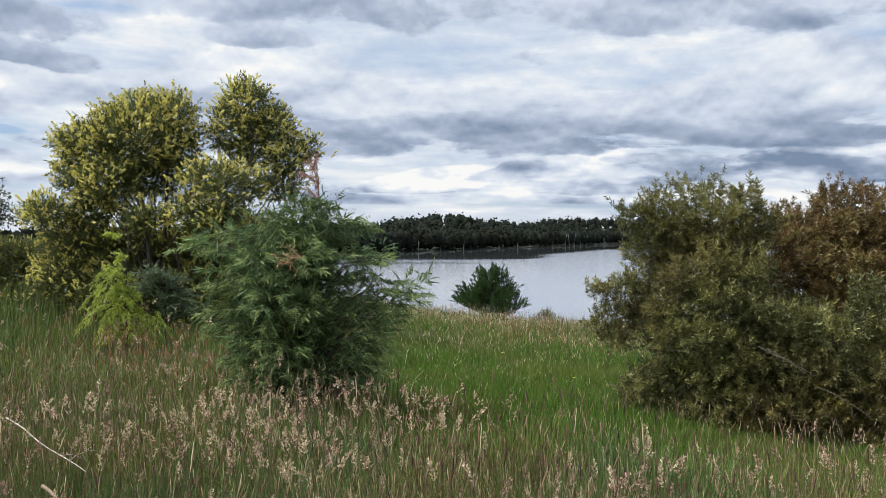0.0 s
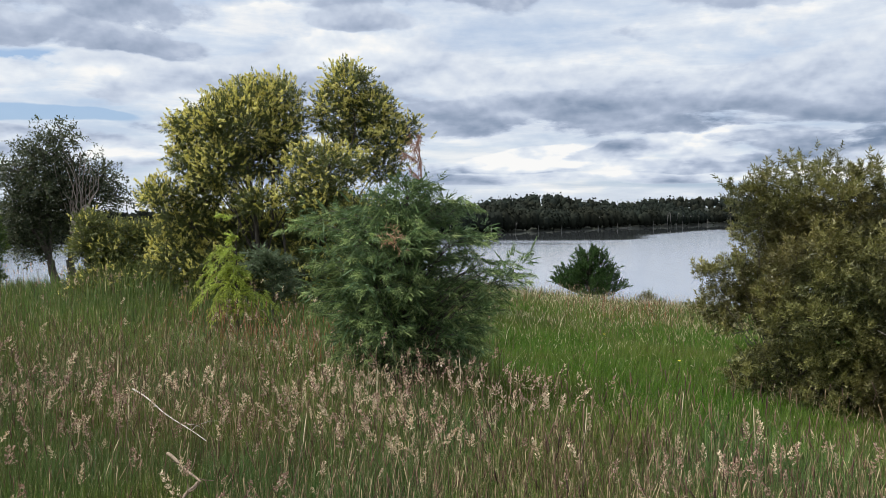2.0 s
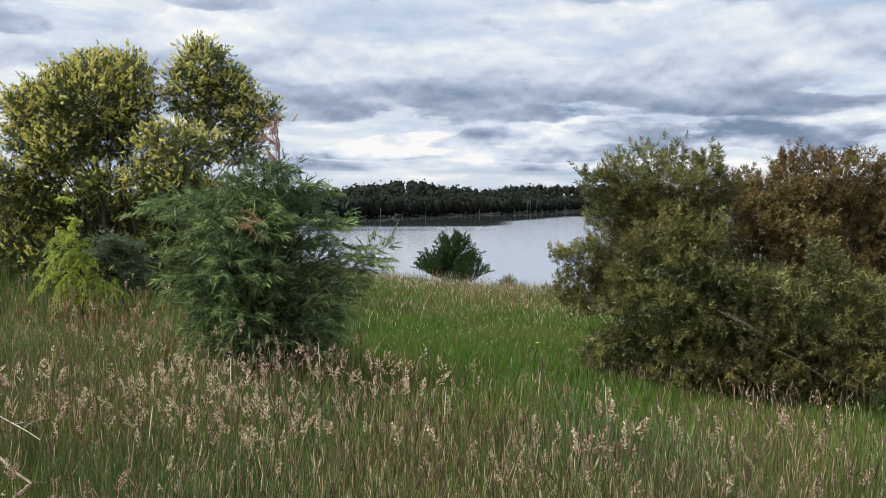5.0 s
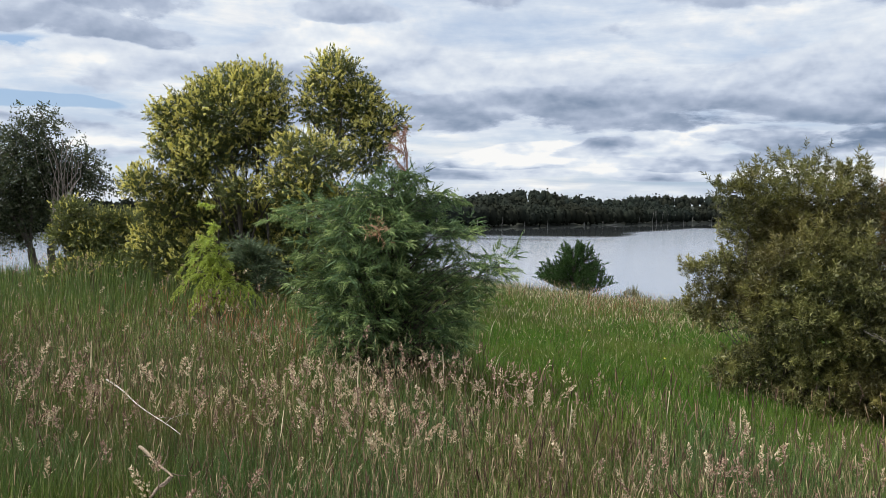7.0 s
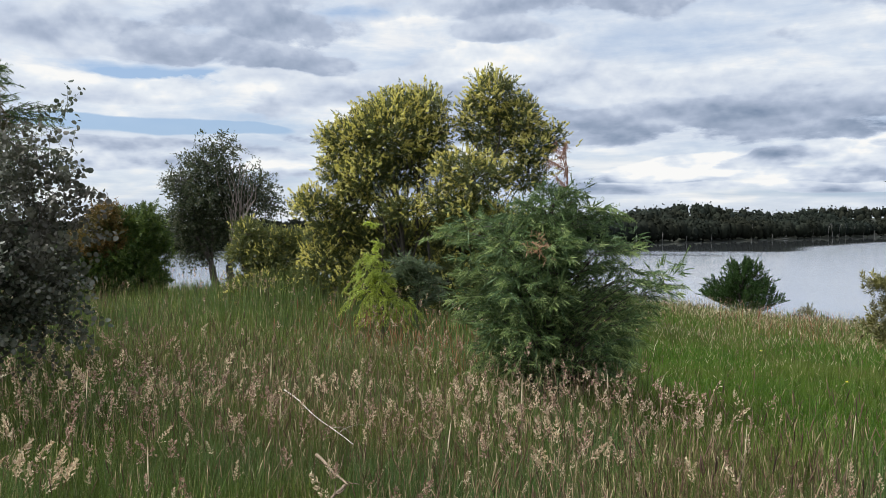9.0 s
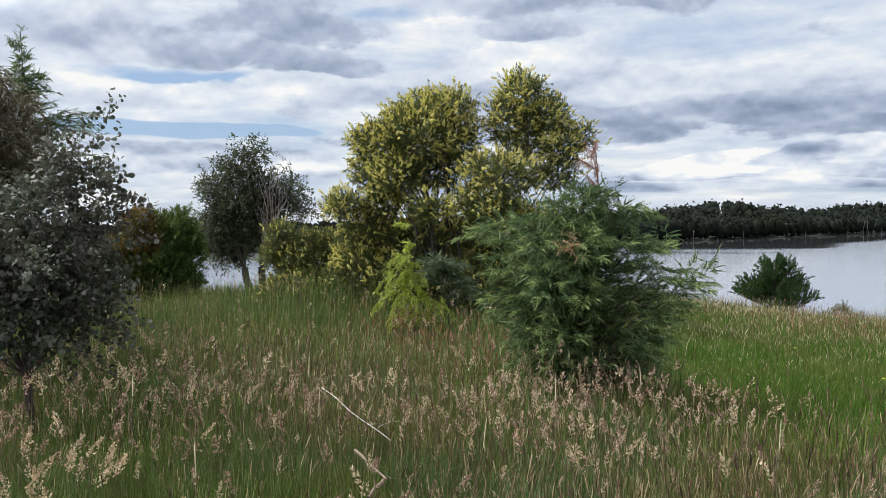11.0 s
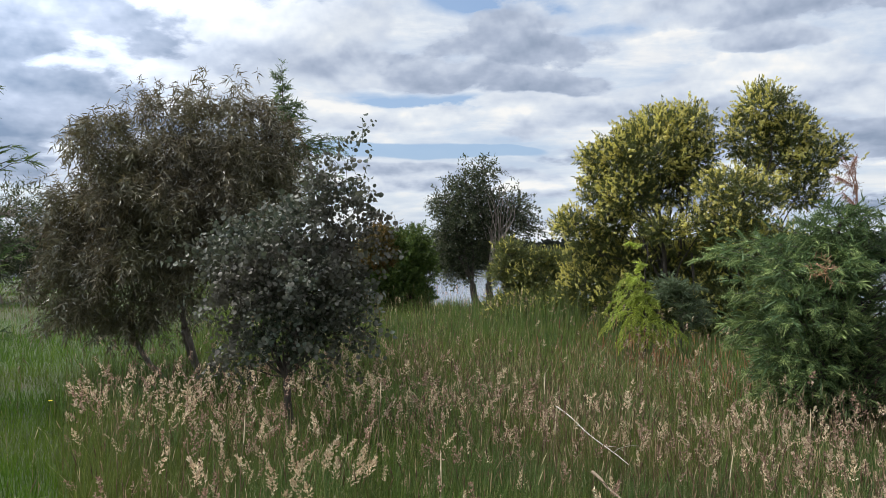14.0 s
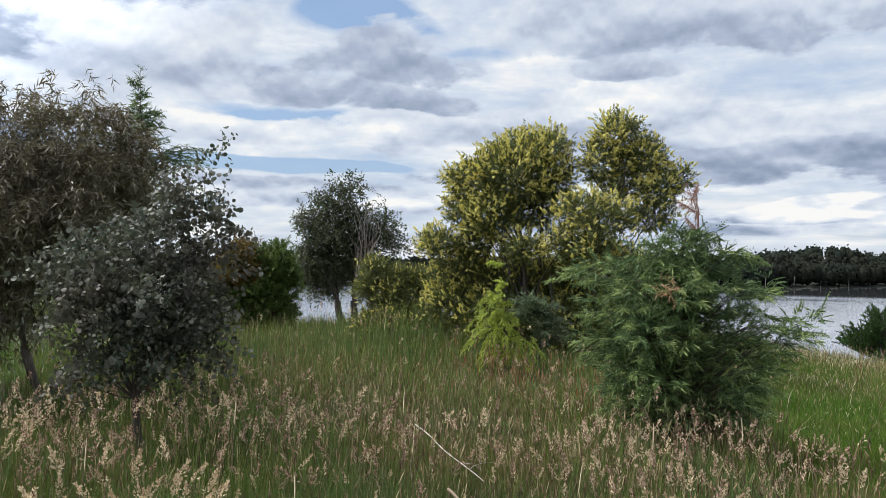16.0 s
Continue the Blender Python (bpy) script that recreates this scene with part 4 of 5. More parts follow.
OLIVE_BOUGHS_LOW = [(-0.98, 1.08, 0, 0.23, 0.17), (0.91, 1.04, -0.5, 0.27, 0.18), (-0.3, 1, -0.55, 0.28, 0.18), (-1.42, 1, 0.1, 0.15, 0.08), (-0.59, 0.94, -0.45, 0.25, 0.15), (-1.22, 0.93, 0, 0.19, 0.12),
    (0.57, 0.9, 0.3, 0.66, 0.48), (0.12, 0.88, -0.5, 0.28, 0.19), (0.47, 0.83, -0.5, 0.22, 0.17), (0.78, 0.73, -0.5, 0.33, 0.16), (1.25, 0.67, -0.5, 0.27, 0.18), (-0.26, 0.62, -0.45, 0.3, 0.15),
    (-0.65, 0.59, -0.3, 0.25, 0.13)]
OLIVE_BOUGHS = OLIVE_BOUGHS_HIGH + OLIVE_BOUGHS_MID + OLIVE_BOUGHS_LOW
RUSTY_BOUGHS_HIGH = [(-0.14, 2.53, 0, 0.27, 0.18), (0.14, 2.53, 0, 0.21, 0.17), (0.53, 2.4, 0, 0.31, 0.31), (-0.67, 2.37, 0, 0.18, 0.14), (-0.43, 2.26, 0, 0.26, 0.19), (0.31, 2.22, -0.1, 0.31, 0.25),
    (-0.02, 2.21, -0.2, 0.31, 0.21), (1.07, 2.16, 0.2, 0.37, 0.37), (-0.59, 2.06, -0.2, 0.28, 0.17), (-0.33, 1.84, -0.3, 0.32, 0.21)]
RUSTY_BOUGHS_LOW = [(0.8, 1.8, 0, 0.36, 0.3), (0.1, 1.78, -0.35, 0.32, 0.21), (0.34, 1.77, 0.6, 0.86, 0.59), (-0.58, 1.58, -0.2, 0.28, 0.22), (0.43, 1.43, -0.2, 0.3, 0.24), (1.3, 1.43, 0.2, 0.36, 0.42),
    (-0.12, 1.42, -0.3, 0.31, 0.21), (0.86, 1.2, -0.1, 0.42, 0.36), (0.56, 0.91, 0.1, 0.62, 0.31)]
RUSTY_BOUGHS = RUSTY_BOUGHS_HIGH + RUSTY_BOUGHS_LOW
ob = stand("wattle_bush", -19.35, 9.3, "olive green bush with narrow upright leaves", "bush")
willow_bush(ob, OLIVE_BOUGHS + [(-0.75, 0.3, 0, 0.45, 0.28), (0, 0.3, -0.2, 0.65, 0.3), (0.7, 0.35, -0.2, 0.65, 0.32), (1.3, 0.35, -0.2, 0.6, 0.3), (1.55, 0.9, -0.2, 0.4, 0.4)], 0.16, 14, BUSH, fill=4200, pale_mat=LITBUSH)
for x, y, z, r in [(0.22, -0.82, 0.98, 0.004), (0.30, -0.80, 0.96, 0.003), (0.75, -0.85, 0.62, 0.003)]:
    part("dead_branch", np_mesh("dead_branch", *limb((x, y, z), (x + 0.42, y - 0.08, z - 0.23), r, r * 0.5, 0.1, 7, 5), BARK_MID), ob, "bare grey dead branch")
ob = stand("rusty_bush", -26.0, 10.4, "rusty brown and olive bush with narrow leaves", "bush")
willow_bush(ob, RUSTY_BOUGHS + [(-0.78, 1.62, -0.25, 0.36, 0.34), (-0.85, 1.98, -0.05, 0.28, 0.25), (-0.75, 1.15, -0.2, 0.4, 0.35)], 0.16, 13, BROWNBUSH, fill=2400, pale_mat=LITRUST)


def gum_tree(ob, lobes, spacing, per, mat, tpl_leaf, leaves, length, base_r, fork, stems, bark_mat, lift=-0.7, twigs=240, spread=0.3, angle=(70, 30), fill=0, wild=0.45, reach=1.0):
    c, o = outer(lobes, spacing, 0.6)
    pos, way = tufts(c, o, per, spacing * reach, lift, wild, 0.0 if lift < 0 else length[1] * 0.3)
    inner, iway = core(lobes, fill, lift) if fill else (pos[:0], way[:0])
    tpls = [shoot(tpl_leaf, leaves, 0.1, angle, (0.7, 1.25), 0.012, 0.25 if lift < 0 else 0) for _ in range(4)]
    v, f = grow(tpls, np.concatenate([pos, inner]), np.concatenate([way, iway]), length)
    part("crown", np_mesh("crown", v, f, mat), ob)
    add_wood(ob, lobes, base_r, fork, pos, twigs, stems, spread, bark_mat)


ob = stand("gum_tree", 31.2, 24.7, "dark gum tree with a leaning trunk and dead grey branches", "tree")
gum_tree(ob, [(0.01, 4.21, 0, 0.34, 0.17), (-0.53, 3.73, 0, 0.5, 0.5), (-1.2, 3.27, 0, 0.4, 0.34), (0.96, 3.18, 0.1, 0.34, 0.34), (0.12, 3.16, 0.4, 0.48, 0.58), (-0.66, 2.77, 0, 0.71, 0.44),
    (1.26, 2.67, 0.1, 0.27, 0.25), (0.66, 2.64, 0.2, 0.34, 0.27), (-1.16, 2.29, 0, 0.47, 0.34), (0.09, 2.22, 0.3, 0.41, 0.41), (-0.49, 1.96, 0.2, 0.54, 0.37), (-1.2, 1.79, 0.1, 0.47, 0.44),
    (-0.77, 1.28, 0.1, 0.37, 0.24)],
         0.30, 17, GUM, flat_leaf(0.34, 0.15), 8, (0.20, 0.32), 0.13, 0.9, 2, BARK_DARK, -0.45, fill=1600)
for k in range(26):
    a = np.array([0.28, -0.5, 1.4]) + rng.normal(size=3) * (0.10, 0.1, 0.35)
    b = np.array([0.40 + rng.normal() * 0.36, -0.6 + rng.normal() * 0.3, 3.3 + rng.uniform(-0.9, 0.55)])
    part("dead_branch", np_mesh("dead_branch", *limb(a, b, 0.02, 0.006, 0.3, 7, 4), BARK_PALE), ob, "bare grey dead branch")

ob = stand("gum_tree", 62.0, 25.0, "distant grey-green gum tree behind the meadow", "tree")
gum_tree(ob, [(0, 2.3, 0, 1.2, 0.7), (-1.3, 2.0, 0, 0.9, 0.7), (1.0, 1.8, 0, 0.7, 0.6), (-0.3, 1.4, 0, 1.3, 0.6)], 0.34, 8, GUM, flat_leaf(0.42, 0.10), 8, (0.24, 0.40), 0.12, 0.9, 2, BARK_PALE, fill=300)

ob = stand("mixed_shrub", 38.0, 20.0, "dense green shrub with orange tinted leaves", "shrub")
willow_bush(ob, [(-0.26, 1.76, -0.1, 0.43, 0.35), (0.01, 1.3, -0.2, 0.27, 0.35), (-0.52, 1.12, -0.1, 0.54, 0.43)], 0.20, 10, ORANGE, (0.16, 0.26), 0.03, 16, 0.6, 500, (0.34, 0.13))
willow_bush(ob, [(0.3, 0.4, 0, 0.75, 0.4), (-0.5, 0.4, 0, 0.7, 0.4), (0.63, 1.9, 0, 0.27, 0.2), (0.02, 1.6, 0.2, 0.49, 0.38), (0.49, 1.39, 0, 0.54, 0.46), (0.81, 1.12, 0, 0.3, 0.46), (0.22, 0.85, 0, 0.68, 0.33), (-0.66, 0.78, 0.1, 0.82, 0.41)], 0.20, 11, MIXSHRUB, (0.16, 0.26), 0.04, 16, 0.6, 1300, (0.34, 0.14))

BRONZE_BOUGHS_HIGH = [(0.37, 3.08, 0, 0.26, 0.17), (-0.1, 3.07, 0, 0.24, 0.15), (-0.59, 3.05, 0, 0.15, 0.16), (0.68, 2.82, 0.1, 0.25, 0.19), (-0.99, 2.81, 0, 0.24, 0.15), (-1.16, 2.68, 0, 0.16, 0.1),
    (-0.36, 2.59, -0.2, 0.37, 0.25), (0.19, 2.55, -0.2, 0.38, 0.25), (-0.87, 2.53, -0.1, 0.29, 0.18), (0.67, 2.45, 0, 0.26, 0.22), (0.34, 2.43, 0.5, 0.56, 0.44), (0.84, 2.16, 0.1, 0.21, 0.15),
    (-1.28, 2.11, 0.1, 0.23, 0.17), (-0.85, 2.07, -0.3, 0.32, 0.21)]
BRONZE_BOUGHS_LOW = [(-0.35, 2.06, -0.4, 0.36, 0.24), (0.18, 2.03, -0.4, 0.37, 0.23), (-0.49, 1.93, 0.6, 0.86, 0.61), (-1.39, 1.77, 0.1, 0.2, 0.2), (-0.18, 1.56, -0.4, 0.37, 0.2), (0.2, 1.56, -0.2, 0.3, 0.2),
    (-0.7, 1.51, -0.4, 0.36, 0.22), (-1.14, 1.5, -0.1, 0.28, 0.18), (-1.51, 1.33, 0, 0.23, 0.14), (-1.63, 1.18, 0, 0.14, 0.07), (-0.35, 1.1, -0.2, 0.26, 0.14), (-1.15, 1.07, -0.1, 0.29, 0.16),
    (-1.3, 0.93, 0, 0.19, 0.1), (-0.72, 0.91, -0.1, 0.33, 0.12)]
BRONZE_BOUGHS = BRONZE_BOUGHS_HIGH + BRONZE_BOUGHS_LOW
ob = stand("bronze_gum_tree", 50.8, 9.0, "spreading young gum tree with narrow bronze leaves", "tree")
gum_tree(ob, BRONZE_BOUGHS, 0.19, 22, BROWNGUM, thin_leaf(0.55, 0.10), 10, (0.11, 0.18), 0.036, 0.75, 4, BARK_MID, -1.6, 300, angle=(58, 20), fill=3000, wild=0.45)

DOLLAR_BOUGHS_HIGH = [(0.43, 2.29, 0, 0.08, 0.09), (0.34, 2.07, 0, 0.13, 0.15), (0.53, 1.88, 0, 0.1, 0.11), (0.19, 1.85, 0.05, 0.18, 0.12), (-0.07, 1.68, -0.05, 0.19, 0.15), (0.35, 1.63, 0, 0.17, 0.15),
    (-0.52, 1.56, 0.05, 0.12, 0.1), (-0.35, 1.54, 0, 0.17, 0.15), (0.53, 1.53, 0.05, 0.1, 0.14), (-0.19, 1.45, 0.25, 0.31, 0.26)]
DOLLAR_BOUGHS_LOW = [(0.09, 1.34, -0.2, 0.23, 0.17), (-0.51, 1.3, 0, 0.12, 0.12), (-0.31, 1.26, -0.15, 0.2, 0.16), (0.43, 1.23, 0, 0.15, 0.16), (0.2, 1.14, 0.25, 0.27, 0.22), (-0.07, 1.01, -0.15, 0.2, 0.13),
    (0.31, 0.94, -0.05, 0.17, 0.11), (-0.34, 0.91, 0, 0.12, 0.1), (-0.39, 0.76, 0, 0.1, 0.05)]
DOLLAR_BOUGHS = DOLLAR_BOUGHS_HIGH + DOLLAR_BOUGHS_LOW
ob = stand("silver_dollar_gum", 45.7, 6.37, "small gum tree with round silver-grey leaves", "tree")
gum_tree(ob, DOLLAR_BOUGHS, 0.12, 6, DOLLAR, disc_leaf(0.17), 9, (0.15, 0.23), 0.035, 0.6, 1, BARK_DARK, -0.1, 160, 0.05, (80, 55), fill=450)
ob = stand("shrub", -7.2, 38.0, "tiny grey-green shrub at the edge of the slope", "shrub")
willow_bush(ob, [(0, 0.45, 0, 0.3, 0.3), (-0.25, 0.35, 0, 0.2, 0.2)], 0.2, 6, BUSH, (0.15, 0.25), 0.02, 12)


# ---- the meadow ----
BLADE = leafy("meadow grass blades", [(0.0, (0.014, 0.026, 0.005)), (0.35, (0.058, 0.102, 0.018)), (0.64, (0.104, 0.172, 0.034)), (0.84, (0.185, 0.240, 0.058)),
                                      (0.92, (0.25, 0.24, 0.075)), (1.0, (0.60, 0.52, 0.28))],
              (0.19, 0.24, 0.03), 0.42, 0.16, (0.112, 0.124, 0.031), 0.5, 0.25, (0.060, 0.120, 0.046))
LAWN = leafy("fresh short grass", [(0.0, (0.014, 0.038, 0.004)), (0.3, (0.040, 0.095, 0.008)), (0.70, (0.072, 0.138, 0.013)), (0.95, (0.112, 0.175, 0.024)), (0.99, (0.16, 0.19, 0.040)), (1.0, (0.30, 0.28, 0.11))],
             (0.12, 0.23, 0.015), 0.5, 0.24, (0.105, 0.122, 0.026), 0.45, 0.15)
SPIKE = leafy("purple brown grass spikes", [(0.066, 0.037, 0.024), (0.125, 0.072, 0.044), (0.21, 0.135, 0.078), (0.40, 0.32, 0.18)], (0.22, 0.15, 0.08), 0.8, 0.3)
FOG = leafy("pale fluffy grass heads", [(0.34, 0.24, 0.16), (0.52, 0.41, 0.27), (0.74, 0.64, 0.44), (0.42, 0.29, 0.20)], (0.55, 0.42, 0.24), 0.85, 0.35)
MAUVE = leafy("pinkish brown grass heads", [(0.15, 0.085, 0.066), (0.26, 0.155, 0.115), (0.38, 0.25, 0.185), (0.52, 0.40, 0.28)], (0.36, 0.22, 0.15), 0.85, 0.3)
PURPLE = leafy("dark purple grass spikes", [(0.050, 0.026, 0.018), (0.092, 0.050, 0.032), (0.15, 0.088, 0.054), (0.25, 0.17, 0.10)], (0.14, 0.08, 0.05), 0.7, 0.2)
STRAW = leafy("dry straw", [(0.24, 0.18, 0.09), (0.40, 0.33, 0.18), (0.62, 0.54, 0.34)], (0.5, 0.4, 0.2), 0.5, 0.2)


def patch_noise(x, y, scale, seed):
    return (np.sin(x * scale + seed) * np.cos(y * scale * 1.3 - seed * 2) + np.sin((x + y) * scale * 0.6 + seed * 3) + 0.6 * np.sin((x * 1.7 - y) * scale * 1.6 + seed)) / 2.6


def sown(density, r0, r1, az0, az1):
    """Random places on the ground within a ring sector."""
    area = radians(az1 - az0) / 2 * (r1 ** 2 - r0 ** 2)
    n = int(area * density)
    r = np.sqrt(rng.uniform(r0 ** 2, r1 ** 2, n))
    a = np.radians(rng.uniform(az0, az1, n))
    return -r * np.sin(a), r * np.cos(a)


def lawn_share(x, y):
    """1 where the grass is short and fresh: the open strip towards the lake."""
    r, az = np.hypot(x, y), np.degrees(np.arctan2(-x, y))
    left = smooth(az, 56, 62) * smooth(r, 2.8, 3.4) + smooth(az, 46, 54) * smooth(r, 9.0, 11.0)
    return np.clip(left, 0, 1) + (1 - np.clip(left, 0, 1)) * smooth(x + 0.06 * y, -0.5, 0.3) * smooth(np.hypot(x, y), 5.9, 6.9) * (1 - 0.4 * smooth(np.hypot(x, y), 14, 24))


def blades(x, y, height, width, lean, segs):
    n = len(x)
    base = np.stack([x, y, ground_z(x, y) - 0.01], -1)
    a = rng.uniform(0, 6.28, n)
    out = np.stack([np.cos(a), np.sin(a), 0 * a], -1)
    b = a + 1.57 + rng.normal(size=n) * 0.5
    side = np.stack([np.cos(b), np.sin(b), 0 * b], -1) * (width / 2)[:, None]
    ln = (lean * rng.uniform(0.2, 1.0, n) * height)[:, None]
    cols = []
    for t in np.linspace(0, 1, segs + 1)[:-1]:
        c = base + np.array([0, 0, 1.0]) * (height * t)[:, None] + out * ln * (0.45 * t + 0.55 * t * t)
        w = 1 - 0.6 * t
        cols += [c - side * w, c + side * w]
    cols.append(base + np.array([0, 0, 1.0]) * (height * (1 - 0.12 * lean))[:, None] + out * ln)
    k = len(cols)
    v = np.stack(cols, 1)
    tri = [(2 * segs - 2, 2 * segs - 1, 2 * segs)]
    for s in range(segs - 1):
        tri += [(2 * s, 2 * s + 1, 2 * s + 3), (2 * s, 2 * s + 3, 2 * s + 2)]
    f = np.array(tri)[None] + (np.arange(n) * k)[:, None, None]
    return v.reshape(-1, 3), f.reshape(-1, 3)


def spike_head(rings):
    z = np.linspace(0, 1, rings)
    r = 0.035 * np.sin(np.clip(z * 0.9 + 0.1, 0, 1) * np.pi) ** 0.6
    a = np.array([0, 2.09, 4.19])
    v = np.stack([np.cos(a)[None] * r[:, None], np.sin(a)[None] * r[:, None], np.repeat(z[:, None], 3, 1)], -1).reshape(-1, 3)
    f = []
    for i in range(rings - 1):
        for j in range(3):
            j2 = (j + 1) % 3
            f += [(i * 3 + j, i * 3 + j2, i * 3 + 3 + j2), (i * 3 + j, i * 3 + 3 + j2, i * 3 + 3 + j)]
    return v, np.array(f)


def fluffy_head(branches, each, fat=1.0):
    """A soft panicle: short side branches, shorter towards the tip, each with small spikelets."""
    p, d = [], []
    for k in range(branches):
        t = (k + rng.uniform(0, 0.8)) / branches
        az = k * 2.4 + rng.uniform(-0.4, 0.4)
        an = radians(42) * (1 - 0.55 * t)
        way = np.array([np.cos(az) * np.sin(an), np.sin(az) * np.sin(an), np.cos(an)])
        reach = (0.34 * (1 - t) + 0.05) * rng.uniform(0.3, 1.3)
        for j in range(each):
            p.append(np.array([0, 0, t * 0.9]) + way * reach * rng.uniform(0.2, 1.0) + rng.normal(size=3) * 0.015)
            d.append(way + rng.normal(size=3) * 0.35)
    p, d = np.array(p), np.array(d)
    return scatter(*thin_leaf(1.0, 0.62), frames_along(d, rng.uniform(0, 6, len(p))), p, rng.uniform(0.065, 0.125, len(p)) * fat)


def stems_and_heads(x, y, height, head, size, stem_w, bow=0.22):
    """Stalks that carry a seed head each: stalk triangles, heads."""
    n = len(x)
    base = np.stack([x, y, ground_z(x, y)], -1)
    a = rng.uniform(0, 6.28, n)
    bend = np.stack([np.cos(a), np.sin(a), 0 * a], -1) * (height * rng.uniform(0.02, bow, n))[:, None]
    top = base + bend + np.array([0, 0, 1.0]) * height[:, None]
    b = rng.uniform(0, 6.28, n)
    side = np.stack([np.cos(b), np.sin(b), 0 * b], -1) * stem_w / 2
    mid = base + bend * 0.35 + np.array([0, 0, 0.55]) * height[:, None]
    sv = np.stack([base - side, base + side, mid - side * 0.8, mid + side * 0.8, top], 1)
    sf = np.array([(0, 1, 3), (0, 3, 2), (2, 3, 4)])[None] + (np.arange(n) * 5)[:, None, None]
    d = bend * 2.0 + np.array([0, 0, 1.0]) * height[:, None] + rng.normal(size=(n, 3)) * 0.06
    hv, hf = scatter(*head, frames_along(d, rng.uniform(0, 6.28, n)), top - d / np.linalg.norm(d, axis=1, keepdims=True) * 0.01, size)
    return (sv.reshape(-1, 3), sf.reshape(-1, 3)), (hv, hf)


# where the fluffy heads stand thickest: degrees to the left, metres off, metres across
DRIFTS = [(57, 6.2, 0.8), (52, 6.0, 0.7), (44, 6.2, 0.5), (12, 5.2, 0.9), (6, 4.6, 0.7), (20, 5.4, 0.7), (-12, 4.3, 0.35), (28, 6.2, 0.8), (36, 5.9, 0.5)]


def build_meadow():
    tall, short, spikes, fluff, brown, straw, dark = [], [], [], [], [], [], []
    # rings: inner, outer, left and right bounds, blades and heads per square metre, blade width, segments
    for r0, r1, a0, a1, dens, wide, segs, spk, flf in [
            (0.5, 2.6, -33, 68, 500, 0.010, 2, 40, 20), (2.6, 5.5, -33, 68, 3700, 0.0046, 2, 450, 240), (5.5, 9.5, -33, 67, 1600, 0.0065, 2, 220, 170), (9.5, 16, -33, 66, 620, 0.010, 1, 28, 34),
            (16, 30, -33, 66, 140, 0.014, 1, 12, 5), (30, 70, -33, 66, 12, 0.07, 1, 0, 0), (0.5, 7, 68, 327, 190, 0.014, 1, 14, 0), (7, 30, 66, 327, 22, 0.04, 1, 2, 0)]:
        x, y = sown(dens, r0, r1, a0, a1)
        ls = lawn_share(x, y) > rng.uniform(0.15, 0.85, len(x))
        hn = 0.40 + 0.10 * patch_noise(x, y, 0.9, 1.0) + 0.07 * patch_noise(x, y, 3.3, 2.0) + 0.06 * patch_noise(x, y, 7.5, 5.0)
        hn = hn * (1 - 0.55 * np.exp(-(((x - at(20.5, 11.2)[0]) ** 2 + (y - at(20.5, 11.2)[1]) ** 2) / 1.3 ** 2)))   # low grass round the young conifer
        h = hn * rng.uniform(0.35, 1.3, len(x))
        w = wide * rng.uniform(0.5, 1.4, len(x))
        tall.append(blades(x[~ls], y[~ls], h[~ls], w[~ls], 0.36, segs))
        short.append(blades(x[ls], y[ls], h[ls] * 0.42, w[ls] * 0.7, 0.6, segs))
        if spk:
            x, y = sown(spk, r0, r1, a0, a1)
            lawn = lawn_share(x, y)
            k = (patch_noise(x, y, 1.1, 4.0) + rng.normal(size=len(x)) * 0.5 > 0.05 - 0.45 * smooth(x, -1.5, 0.5)) & (lawn * 0.92 < rng.uniform(0, 1, len(x)) + smooth(np.hypot(x, y), 10, 20) * 0.8)
            x, y, lawn = x[k], y[k], lawn[k]
            h = rng.uniform(0.36, 0.66, len(x)) * (1 + 0.12 * patch_noise(x, y, 0.9, 1.0)) * (1 - 0.4 * lawn)
            s, hd = stems_and_heads(x, y, h, spike_head(3), rng.uniform(0.04, 0.10, len(x)) * (1 if r1 < 20 else 1.5), wide * 0.5, 0.20)
            spikes += [s, hd]
        if flf:
            x, y = sown(flf, r0, r1, a0, a1)
            drift = sum(np.exp(-((x - at(a, d)[0]) ** 2 + (y - at(a, d)[1]) ** 2) / w ** 2) for a, d, w in DRIFTS)
            k = (patch_noise(x, y, 1.5, 9.0) * 0.75 + rng.normal(size=len(x)) * 0.40 - 0.62 + 0.52 * drift - 0.25 * smooth(x, -0.5, 1.0) > 0.0) & (lawn_share(x, y) < rng.uniform(0, 0.6, len(x)))
            x, y, drift = x[k], y[k], np.clip(drift[k], 0, 1)
            h = rng.uniform(0.36, 0.68, len(x))
            pale = rng.uniform(0, 1, len(x)) < 0.30 + 0.3 * drift
            for heads, sel in ((fluff, pale), (brown, ~pale)):
                for k in range(4 if sel.sum() > 8 else 0):
                    head = fluffy_head(*((15, 5) if r1 < 6 else (11, 3, 1.4) if r1 < 10 else (7, 2, 2.2)))
                    xs, ys = x[sel][k::4], y[sel][k::4]
                    s, hd = stems_and_heads(xs, ys, h[sel][k::4], head, rng.uniform(0.05, 0.15, len(xs)), wide * 0.35, 0.5)
                    tall.append(s)
                    heads.append(hd)
    # the finer lawn towards the lake
    x, y = (np.concatenate(q) for q in zip(sown(1350, 6, 16, -30, 4), sown(300, 16, 27, -30, 4)))
    k = lawn_share(x, y) > rng.uniform(0.1, 0.8, len(x))
    x, y = x[k], y[k]
    short.append(blades(x, y, (0.20 + 0.05 * patch_noise(x, y, 2.3, 3.0)) * rng.uniform(0.5, 1.3, len(x)), np.where(np.hypot(x, y) < 16, 0.0052, 0.010), 0.8, 1))
